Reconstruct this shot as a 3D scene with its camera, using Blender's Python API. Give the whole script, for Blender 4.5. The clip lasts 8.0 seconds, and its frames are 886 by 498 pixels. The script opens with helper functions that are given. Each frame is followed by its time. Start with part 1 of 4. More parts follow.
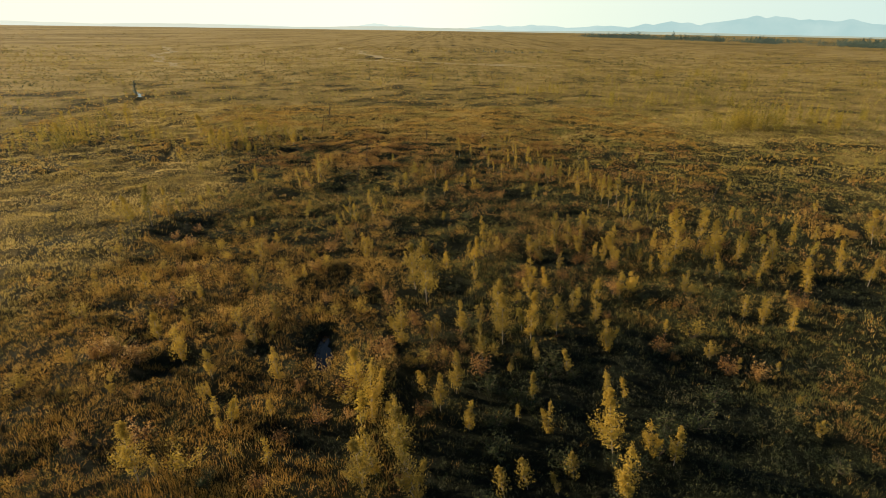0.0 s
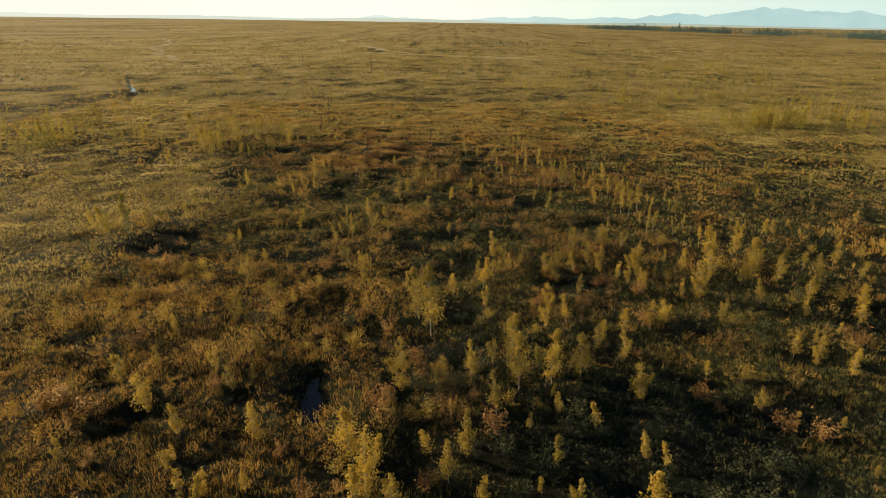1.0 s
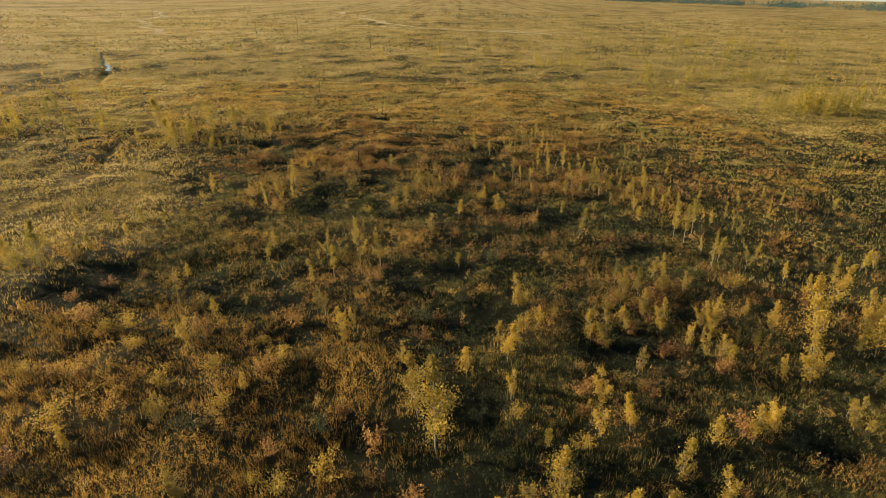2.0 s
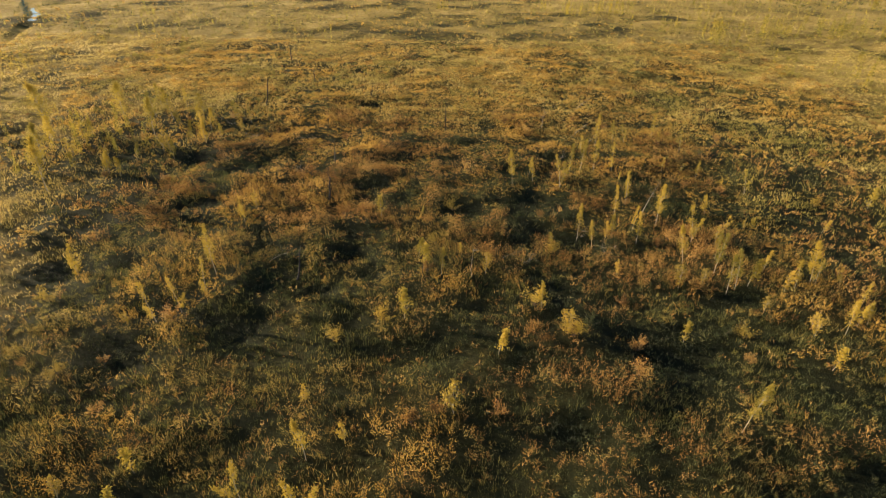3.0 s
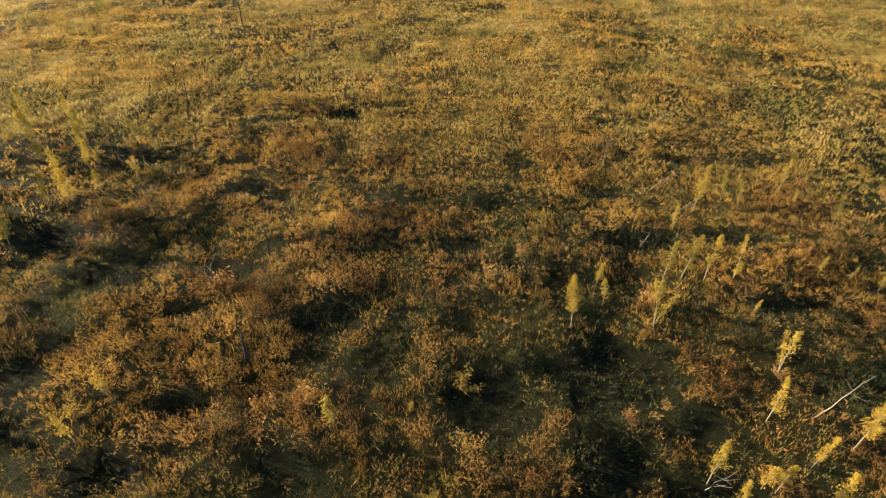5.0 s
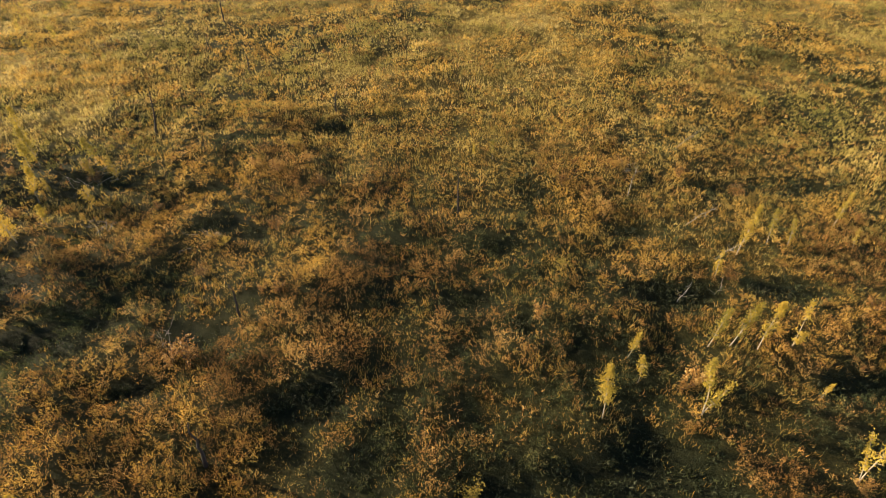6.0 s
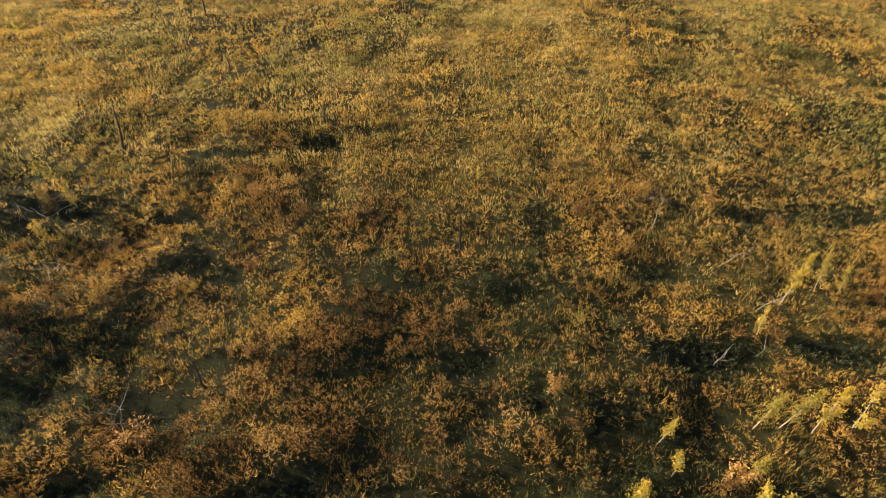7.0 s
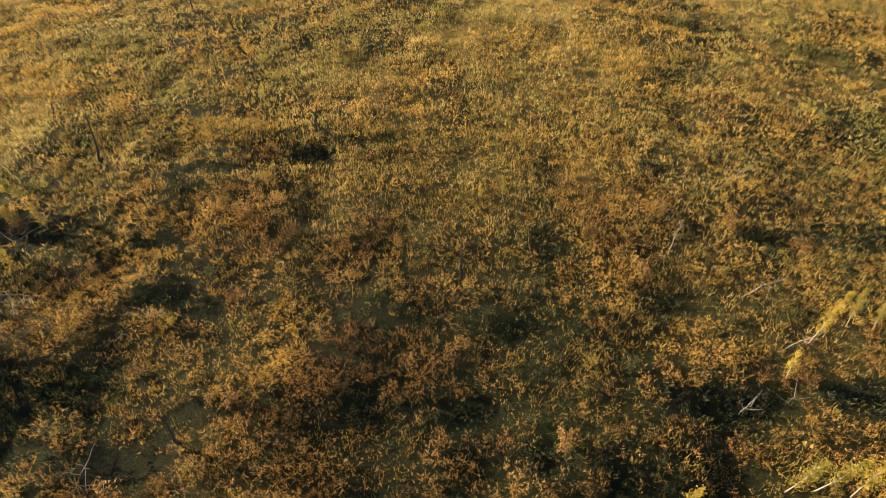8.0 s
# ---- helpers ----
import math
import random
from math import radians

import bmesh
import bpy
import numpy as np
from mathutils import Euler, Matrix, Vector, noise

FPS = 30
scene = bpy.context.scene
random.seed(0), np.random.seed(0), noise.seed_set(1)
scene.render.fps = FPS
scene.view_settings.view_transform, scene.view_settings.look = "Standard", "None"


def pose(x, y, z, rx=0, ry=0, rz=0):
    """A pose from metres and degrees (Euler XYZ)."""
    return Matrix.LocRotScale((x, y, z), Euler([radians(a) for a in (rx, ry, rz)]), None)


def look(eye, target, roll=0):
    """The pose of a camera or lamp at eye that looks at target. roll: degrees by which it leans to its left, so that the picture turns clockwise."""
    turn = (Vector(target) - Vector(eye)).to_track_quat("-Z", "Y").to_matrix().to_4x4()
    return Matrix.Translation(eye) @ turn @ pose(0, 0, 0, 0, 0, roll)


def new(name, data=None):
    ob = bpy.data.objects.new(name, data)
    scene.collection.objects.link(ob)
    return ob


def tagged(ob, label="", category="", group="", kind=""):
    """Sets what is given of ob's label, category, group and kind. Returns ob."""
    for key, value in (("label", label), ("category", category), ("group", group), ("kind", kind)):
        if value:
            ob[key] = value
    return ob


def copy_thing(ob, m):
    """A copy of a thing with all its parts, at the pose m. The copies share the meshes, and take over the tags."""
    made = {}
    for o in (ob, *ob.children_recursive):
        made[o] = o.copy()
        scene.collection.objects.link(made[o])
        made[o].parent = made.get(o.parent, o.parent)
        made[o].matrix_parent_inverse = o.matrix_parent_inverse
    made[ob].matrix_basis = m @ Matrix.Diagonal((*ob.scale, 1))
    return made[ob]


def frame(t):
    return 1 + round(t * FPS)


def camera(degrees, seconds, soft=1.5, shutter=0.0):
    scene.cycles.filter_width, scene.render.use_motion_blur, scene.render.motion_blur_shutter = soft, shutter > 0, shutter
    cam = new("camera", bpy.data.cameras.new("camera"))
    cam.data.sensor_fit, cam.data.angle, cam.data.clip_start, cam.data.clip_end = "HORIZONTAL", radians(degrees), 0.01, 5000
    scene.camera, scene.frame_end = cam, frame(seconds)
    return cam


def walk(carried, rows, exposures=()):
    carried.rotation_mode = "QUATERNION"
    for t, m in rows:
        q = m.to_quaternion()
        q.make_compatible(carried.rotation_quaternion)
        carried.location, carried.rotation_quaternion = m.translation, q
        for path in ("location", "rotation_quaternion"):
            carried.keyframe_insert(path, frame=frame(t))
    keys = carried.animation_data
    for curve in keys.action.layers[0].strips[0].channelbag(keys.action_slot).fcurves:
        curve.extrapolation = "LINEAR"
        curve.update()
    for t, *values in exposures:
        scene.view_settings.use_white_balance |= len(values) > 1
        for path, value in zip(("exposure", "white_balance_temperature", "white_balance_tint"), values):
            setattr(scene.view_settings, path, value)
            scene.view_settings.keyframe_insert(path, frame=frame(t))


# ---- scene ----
cam = camera(78.6, 8.0, soft=0.85)
LIFT = 1.1
PATH = [
    (0, (-0.061, 0.007, 21.933), (-0.059, 1.858, 21.176), 0.9),
    (0.5, (-0.25, 3.255, 21.952), (-0.252, 5.103, 21.186), 0.9),
    (1, (-0.409, 6.492, 22.093), (-0.417, 8.333, 21.311), 0.9),
    (1.2, (-0.459, 7.849, 22.131), (-0.468, 9.687, 21.343), 0.9),
    (2.3, (-1.585, 30.425, 21.482), (-1.602, 32.196, 20.553), 0.9),
    (2.5, (-2.116, 37.045, 21.381), (-2.132, 38.789, 20.401), 0.9),
    (3, (-3.172, 53.131, 21.53), (-3.189, 54.834, 20.481), 1.1),
    (3.5, (-3.458, 67.0, 21.709), (-3.479, 68.586, 20.491), 1.2),
    (4, (-3.601, 71.861, 21.582), (-3.624, 73.442, 20.358), 1.2),
    (4.5, (-3.742, 76.359, 21.498), (-3.768, 77.922, 20.251), 1.1),
    (4.7, (-3.678, 78.028, 21.449), (-3.71, 79.586, 20.196), 1.0),
    (5.8, (-4.177, 85.854, 20.859), (-4.204, 87.386, 19.575), 1.3),
    (6, (-4.21, 87.159, 20.917), (-4.236, 88.676, 19.615), 1.3),
    (6.5, (-4.253, 90.154, 20.872), (-4.282, 91.647, 19.541), 1.4),
    (7, (-4.263, 92.889, 20.823), (-4.294, 94.359, 19.466), 1.3),
    (7.5, (-4.289, 95.259, 20.828), (-4.319, 96.705, 19.446), 1.4),
    (8, (-4.325, 96.261, 20.754), (-4.356, 97.699, 19.363), 1.3),

]
EXPOSURES = [(0.0, 0.74), (1.2, 0.77), (2.3, 1.42), (3.0, 1.6), (4.0, 1.77), (8.0, 1.83)]
walk(cam, [(t, look((e[0], e[1], e[2] + LIFT), (a[0], a[1], a[2] + LIFT), roll)) for t, e, a, roll in PATH], EXPOSURES)

# ---- sky and sun: low evening sun on the left ----
SUN_AZ, SUN_EL = radians(-73), radians(15)
world = bpy.data.worlds.new("sky")
scene.world = world
world.use_nodes = True
wn = world.node_tree.nodes
sky = wn.new("ShaderNodeTexSky")
sky.sky_type, sky.sun_disc = "NISHITA", False
sky.sun_elevation, sky.sun_rotation = SUN_EL, SUN_AZ
sky.air_density, sky.dust_density, sky.ozone_density = 1.0, 0.3, 1.0
wn["Background"].inputs["Strength"].default_value = 0.062
world.node_tree.links.new(sky.outputs["Color"], wn["Background"].inputs["Color"])
sun_dir = Vector((math.sin(SUN_AZ) * math.cos(SUN_EL), math.cos(SUN_AZ) * math.cos(SUN_EL), math.sin(SUN_EL)))
sun_data = bpy.data.lights.new("sun", "SUN")
sun_data.energy, sun_data.angle, sun_data.color = 5.0, radians(0.6), (1.0, 0.79, 0.52)
sun = new("sun", sun_data)
sun.matrix_world = look((sun_dir * 300)[:], (0, 0, 0))


# ---- smooth value noise on arrays ----
def lattice(ix, iy, seed):
    n = (ix.astype(np.int64) * 374761393 + iy.astype(np.int64) * 668265263 + seed * 974711) & 0xFFFFFFFF
    n = ((n ^ (n >> 13)) * 1274126177) & 0xFFFFFFFF
    return ((n ^ (n >> 16)) & 0xFFFF) / 65535.0


def vnoise(x, y, size, seed):
    u, v = np.asarray(x) / size, np.asarray(y) / size
    iu, iv = np.floor(u), np.floor(v)
    fu, fv = u - iu, v - iv
    fu, fv = fu * fu * (3 - 2 * fu), fv * fv * (3 - 2 * fv)
    a, b = lattice(iu, iv, seed), lattice(iu + 1, iv, seed)
    c, d = lattice(iu, iv + 1, seed), lattice(iu + 1, iv + 1, seed)
    return (a * (1 - fu) + b * fu) * (1 - fv) + (c * (1 - fu) + d * fu) * fv


def sstep(a, b, v):
    t = np.clip((v - a) / (b - a), 0, 1)
    return t * t * (3 - 2 * t)


def near_line(x, y, line):
    """Distance of points from a polyline."""
    best = np.full(np.shape(x), 1e9)
    for (ax, ay), (bx, by) in zip(line, line[1:]):
        dx, dy = bx - ax, by - ay
        t = np.clip(((x - ax) * dx + (y - ay) * dy) / (dx * dx + dy * dy), 0, 1)
        best = np.minimum(best, np.hypot(x - ax - t * dx, y - ay - t * dy))
    return best


# water courses in the plan: (line, half width)
BROOK = [(-92.5, 166), (-95.5, 172), (-99.2, 180.3), (-104.2, 190.6), (-108.6, 199), (-117, 209), (-131, 229)]
DITCH = [(-57, 122), (-54.9, 119.5), (-54.8, 114.2), (-54.8, 110), (-53.1, 103.3), (-51.7, 99), (-51, 96)]
POOL = [(-8.9, 34), (-9.4, 36.5), (-9.5, 39)]
GULLY = [(17, 154), (22, 151.8), (25, 150.8), (26.6, 147.8), (30.4, 146), (33, 141.5), (41, 138)]
PIT = (24.2, 151.2)
WATERS = [(BROOK, 0.5, 0.7), (DITCH, 0.3, 0.6), (POOL, 0.3, 0.75), (GULLY, 0.4, 0.75)]


def grove_shade(x, y):
    """The dark ground under the first groves: tree shade put into the colour."""
    d = np.hypot((x - 10) / 14, (y - 28.5) / 11) + (vnoise(x, y, 6, 27) - 0.5) * 0.7
    return 1 - sstep(0.55, 1.1, d)


def dry(x, y):
    """Where the sedge is dry and pale: the open meadow and the far rise."""
    v = sstep(100, 132, y + (vnoise(x, y, 11, 28) - 0.5) * 26)
    return np.maximum(v, sstep(-30, -38, x + (vnoise(x, y, 12, 25) - 0.5) * 10))


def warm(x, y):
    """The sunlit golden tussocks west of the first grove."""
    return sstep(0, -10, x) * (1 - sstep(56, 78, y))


# mossy patches with painted shade in the plan, stretch by stretch: (x, y, half width, half depth)
SHADE_POOL = [(-10.3, 37.4, 1.7, 2.2), (-7.0, 26.1, 2.2, 1.8), (-2.1, 31.4, 1.7, 2.1), (9.8, 31.7, 2.9, 3.0), (21.2, 34.9, 6.9, 1.9), (5.0, 26.5, 2.7, 1.4), (17.2, 31.4, 2.3, 1.3), (-31.1, 61.5, 4.7, 3.9), (-3.7, 37.6, 1.3, 1.8), (37.8, 46.6, 3.5, 3.7), (16.2, 37.4, 2.5, 1.8), (0.5, 47.5, 2.3, 2.2), (12.1, 54.0, 3.5, 2.4), (-6.2, 28.4, 1.1, 1.1), (-9.7, 27.0, 1.4, 1.0), (13.6, 30.3, 1.2, 1.5), (-20.7, 32.0, 1.5, 0.8), (-14.4, 30.1, 1.2, 1.0), (-11.9, 55.9, 1.8, 1.8), (26.7, 34.4, 2.0, 1.2)]
SHADE_MIDDLE = [(-5.1, 64.8, 1.6, 2.0), (-7.4, 65.5, 1.1, 1.3), (-23.1, 77.0, 2.0, 1.7), (-17.7, 67.9, 1.6, 1.2), (-21.1, 61.2, 1.3, 0.8), (-17.7, 58.5, 2.6, 1.2), (-13.6, 59.7, 1.0, 0.9), (-0.5, 65.7, 2.5, 1.5), (11.0, 78.4, 3.6, 2.3), (5.7, 61.0, 1.8, 1.8), (2.3, 58.1, 2.4, 1.5), (18.1, 69.2, 2.2, 1.5), (9.3, 60.7, 1.0, 1.0), (17.3, 57.8, 1.4, 1.0), (-9.6, 62.6, 1.0, 0.9), (-31.8, 86.0, 2.5, 1.8), (4.2, 84.1, 2.3, 1.7), (3.8, 72.5, 1.7, 1.4), (17.3, 83.6, 2.5, 1.4), (-16.3, 80.1, 1.5, 1.5), (-16.2, 62.4, 1.1, 1.1), (1.7, 77.1, 1.4, 1.1)]
SHADE_SLOPE = [(-29.9, 119.2, 3.2, 2.1), (-19.4, 114.4, 2.2, 1.1), (-10.6, 101.6, 2.0, 1.2), (-7.8, 98.3, 1.5, 1.1), (-25.9, 96.6, 2.2, 1.3), (-24.5, 93.9, 1.3, 0.7), (-18.2, 91.7, 1.8, 1.0), (-15.9, 89.4, 1.5, 0.8), (-10.9, 92.3, 1.6, 1.0), (-1.4, 95.6, 2.6, 2.6), (3.4, 93.2, 2.2, 1.6), (8.2, 95.6, 1.6, 1.2), (5.0, 98.2, 3.8, 2.2), (8.9, 92.1, 1.3, 0.6), (6.4, 92.1, 1.1, 0.8), (-16.5, 95.4, 1.3, 1.0), (-25.9, 104.3, 2.2, 0.9), (-17.5, 105.4, 1.6, 0.9), (14.6, 109.7, 2.5, 1.1), (1.1, 119.4, 2.0, 1.3), (20.0, 121.0, 3.5, 1.1), (-29.9, 108.1, 2.0, 1.4), (15.7, 103.3, 2.5, 0.9)]
SHADE_RISE = [(-13.5, 135.3, 1.6, 1.0), (-14.3, 127.8, 2.1, 1.1), (-19.9, 125.5, 2.6, 0.7), (-21.2, 118.5, 1.7, 0.7), (-17.4, 113.9, 1.8, 1.0), (-14.6, 107.9, 1.3, 0.6), (-17.8, 105.8, 1.7, 0.8), (-10.1, 102.2, 1.6, 0.8), (-2.9, 108.3, 1.8, 0.9), (-0.6, 106.3, 1.3, 1.0), (8.2, 115.1, 2.6, 1.3), (10.0, 127.3, 1.9, 1.1), (1.4, 119.2, 1.7, 1.1), (8.5, 109.3, 2.5, 1.2), (15.8, 120.7, 3.6, 1.0), (-22.1, 105.9, 1.5, 0.8), (-23.4, 103.9, 1.5, 0.7), (-11.0, 129.8, 1.9, 0.8), (-0.8, 113.1, 1.5, 0.7), (-19.1, 101.8, 1.4, 0.7), (14.4, 109.2, 2.0, 0.8), (2.7, 104.8, 1.0, 0.6), (20.6, 158.2, 2.4, 1.2), (-29.7, 116.7, 2.7, 1.1)]
SHADE_SCRUB = [(-22.2, 81.4, 1.7, 0.9), (-19.4, 80.6, 1.9, 0.8), (-16.7, 84.3, 1.2, 0.9), (-11.1, 89.3, 1.5, 1.1), (-12.3, 84.1, 1.2, 0.7), (-1.7, 96.5, 1.8, 1.6), (-1.4, 82.5, 1.6, 0.9), (4.9, 81.5, 1.8, 0.9), (-3.5, 80.4, 1.2, 0.5), (3.0, 86.5, 1.1, 0.8), (-6.5, 90.0, 1.2, 0.9), (8.2, 83.5, 1.4, 0.8), (8.7, 90.7, 1.5, 1.0), (-26.9, 86.9, 1.8, 1.0), (-17.5, 89.5, 1.5, 0.9), (-8.6, 86.4, 1.4, 1.0), (12.4, 80.7, 1.8, 0.7), (-9.2, 80.4, 1.4, 0.7), (2.3, 90.4, 1.4, 1.0)]
SHADE_GROVE = [(-8.8, 35.8, 1.8, 2.1), (-3.0, 29.9, 1.7, 1.3), (-6.1, 29.4, 1.2, 1.2), (3.5, 31.0, 1.9, 1.4), (7.8, 36.3, 1.8, 1.5), (13.8, 37.0, 2.3, 1.6), (19.5, 33.3, 2.8, 1.3), (-19.8, 34.3, 1.9, 1.1), (-14.9, 30.1, 1.5, 0.9), (27.8, 40.8, 2.9, 1.5), (20.9, 44.5, 2.3, 1.5), (0.2, 39.9, 1.7, 1.4), (-29.1, 42.0, 2.1, 1.2), (-14.0, 35.6, 1.2, 1.2), (6.5, 29.4, 2.1, 1.0)]
SHADE_X, SHADE_Y, SHADE_STEP = -48.0, 18.0, 0.3


def shade_map():
    """The painted shade patches laid out on a fine grid, with ragged edges."""
    gx, gy = np.meshgrid(np.arange(SHADE_X, 48, SHADE_STEP), np.arange(SHADE_Y, 168, SHADE_STEP))
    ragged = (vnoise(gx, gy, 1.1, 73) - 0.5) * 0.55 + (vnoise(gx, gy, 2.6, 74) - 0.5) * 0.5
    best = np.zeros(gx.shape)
    for x, y, a, b in SHADE_POOL + SHADE_GROVE + SHADE_MIDDLE + SHADE_SCRUB + SHADE_SLOPE + SHADE_RISE:
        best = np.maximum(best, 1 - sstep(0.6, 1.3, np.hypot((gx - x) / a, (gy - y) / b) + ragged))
    return np.maximum(best * (1 - 0.4 * sstep(104, 118, gy)), 0.85 * grove_shade(gx, gy))


SHADE_MAP = shade_map()


def shade_patch(x, y):
    """Mossy patches between the shrubs with shade painted in, 0 to 1."""
    i = np.rint((np.asarray(x) - SHADE_X) / SHADE_STEP).astype(int)
    j = np.rint((np.asarray(y) - SHADE_Y) / SHADE_STEP).astype(int)
    h, w = SHADE_MAP.shape
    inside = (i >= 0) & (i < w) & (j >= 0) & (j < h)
    return np.where(inside, SHADE_MAP[np.clip(j, 0, h - 1), np.clip(i, 0, w - 1)], 0.0)


def shaded_dip(x, y):
    """Dips a few metres wide between the shrubs, their shade painted in."""
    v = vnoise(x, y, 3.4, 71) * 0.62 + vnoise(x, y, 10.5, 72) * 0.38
    return np.maximum(shade_patch(x, y), 0.75 * sstep(0.62, 0.72, v) * (1 - 0.7 * dry(x, y)) * (1 - 0.6 * sstep(100, 115, y)))


def ground_z(x, y):
    x, y = np.asarray(x, float), np.asarray(y, float)
    near = (1 - sstep(110, 140, np.abs(x))) * (1 - sstep(215, 250, y)) * sstep(0, 18, y) * (1 - 0.1 * dry(x, y))
    z = (vnoise(x, y, 34, 3) - 0.5) * 0.55 * (1 - sstep(220, 420, np.hypot(x, y)))
    z = z + ((vnoise(x, y, 6.5, 5) - 0.5) * 0.42 + (vnoise(x, y, 2.6, 7) - 0.5) * 0.62) * near
    z = z - (0.25 * shaded_dip(x, y) + 0.15 * shade_patch(x, y)) * near
    for line, half, deep in WATERS:
        d = near_line(x, y, line) + (vnoise(x, y, 1.7, 15) - 0.5) * 0.9
        z = z - deep * (1 - sstep(half * 0.7, half + 1.1, d))
    z = z - 0.9 * (1 - sstep(0.5, 1.9, np.hypot(x - PIT[0], (y - PIT[1]) * 0.6)))
    return z


def water_gap(x, y):
    best = np.full(np.shape(x), 1e9)
    for line, half, deep in WATERS:
        best = np.minimum(best, near_line(x, y, line) - half)
    return best


def shrub_cover(x, y):
    """How far shrubs rather than grass grow at a place, 0 to 1."""
    s = 0.62 + (vnoise(x, y, 5.2, 21) - 0.5) * 1.15 + (vnoise(x, y, 17, 23) - 0.5) * 0.7
    s = s - 0.65 * sstep(-29, -38, x + (vnoise(x, y, 12, 25) - 0.5) * 10) * (1 - sstep(85, 110, y))
    s = s - 0.25 * sstep(115, 145, y) - 0.15 * sstep(145, 185, y)
    s = s - 0.18 * sstep(76, 84, y) * (1 - sstep(88, 98, y)) * sstep(-6, -14, x)
    s = s - 0.25 * sstep(16, 34, x) * sstep(85, 105, y)
    return np.clip(s, 0, 1)


# ---- materials ----
def nodes_of(name):
    m = bpy.data.materials.new(name)
    m.use_nodes = True
    t = m.node_tree
    return m, t.nodes, t.links, t.nodes["Principled BSDF"], t.nodes["Material Output"]


def ramp_of(n, stops):
    r = n.new("ShaderNodeValToRGB")
    e = r.color_ramp.elements
    while len(e) < len(stops):
        e.new(0.5)
    for el, (p, c) in zip(e, stops):
        el.position, el.color = p, (*c, 1)
    return r


def tex_noise(n, l, scale, detail=3.0, rough=0.55):
    g = n.new("ShaderNodeNewGeometry")
    t = n.new("ShaderNodeTexNoise")
    t.inputs["Scale"].default_value, t.inputs["Detail"].default_value, t.inputs["Roughness"].default_value = scale, detail, rough
    l.new(g.outputs["Position"], t.inputs["Vector"])
    return t.outputs["Fac"]


def arith(n, l, op, a, b):
    m = n.new("ShaderNodeMath")
    m.operation = op
    for i, v in enumerate((a, b)):
        if isinstance(v, (int, float)):
            m.inputs[i].default_value = v
        else:
            l.new(v, m.inputs[i])
    return m.outputs[0]


def foliage(name, stops, patch=0.16, spread=0.45, thin=0.4, per_plant=0.0):
    """Leaves: tone by patch of ground, by leaf and, for single plants, by plant; light shines through."""
    m, n, l, bsdf, out = nodes_of(name)
    g = n.new("ShaderNodeNewGeometry")
    leaf = arith(n, l, "MULTIPLY_ADD", g.outputs["Random Per Island"], spread)
    leaf.node.inputs[2].default_value = -0.5 * spread
    tone = arith(n, l, "ADD", arith(n, l, "MULTIPLY_ADD", tex_noise(n, l, patch, 4.0), 1.9), leaf)
    tone.node.inputs[0].links[0].from_node.inputs[2].default_value = -0.45
    if per_plant:
        info = n.new("ShaderNodeObjectInfo")
        p = arith(n, l, "MULTIPLY_ADD", info.outputs["Random"], per_plant)
        p.node.inputs[2].default_value = -0.5 * per_plant
        tone = arith(n, l, "ADD", tone, p)
    r = ramp_of(n, stops)
    l.new(tone, r.inputs["Fac"])
    l.new(r.outputs["Color"], bsdf.inputs["Base Color"])
    bsdf.inputs["Roughness"].default_value = 0.62
    bsdf.inputs["Specular IOR Level"].default_value = 0.25
    tr = n.new("ShaderNodeBsdfTranslucent")
    l.new(r.outputs["Color"], tr.inputs["Color"])
    mix = n.new("ShaderNodeMixShader")
    mix.inputs["Fac"].default_value = thin
    l.new(bsdf.outputs[0], mix.inputs[1])
    l.new(tr.outputs[0], mix.inputs[2])
    l.new(mix.outputs[0], out.inputs["Surface"])
    return m


def bark(name, pale, dark, scale, rough=0.8):
    m, n, l, bsdf, out = nodes_of(name)
    r = ramp_of(n, [(0.30, dark), (0.46, pale), (1.0, tuple(min(1, c * 1.15) for c in pale))])
    l.new(tex_noise(n, l, scale, 5.0, 0.65), r.inputs["Fac"])
    l.new(r.outputs["Color"], bsdf.inputs["Base Color"])
    b = n.new("ShaderNodeBump")
    b.inputs["Strength"].default_value, b.inputs["Distance"].default_value = 0.5, 0.02
    l.new(tex_noise(n, l, scale * 2, 3.0), b.inputs["Height"])
    l.new(b.outputs[0], bsdf.inputs["Normal"])
    bsdf.inputs["Roughness"].default_value = rough
    return m


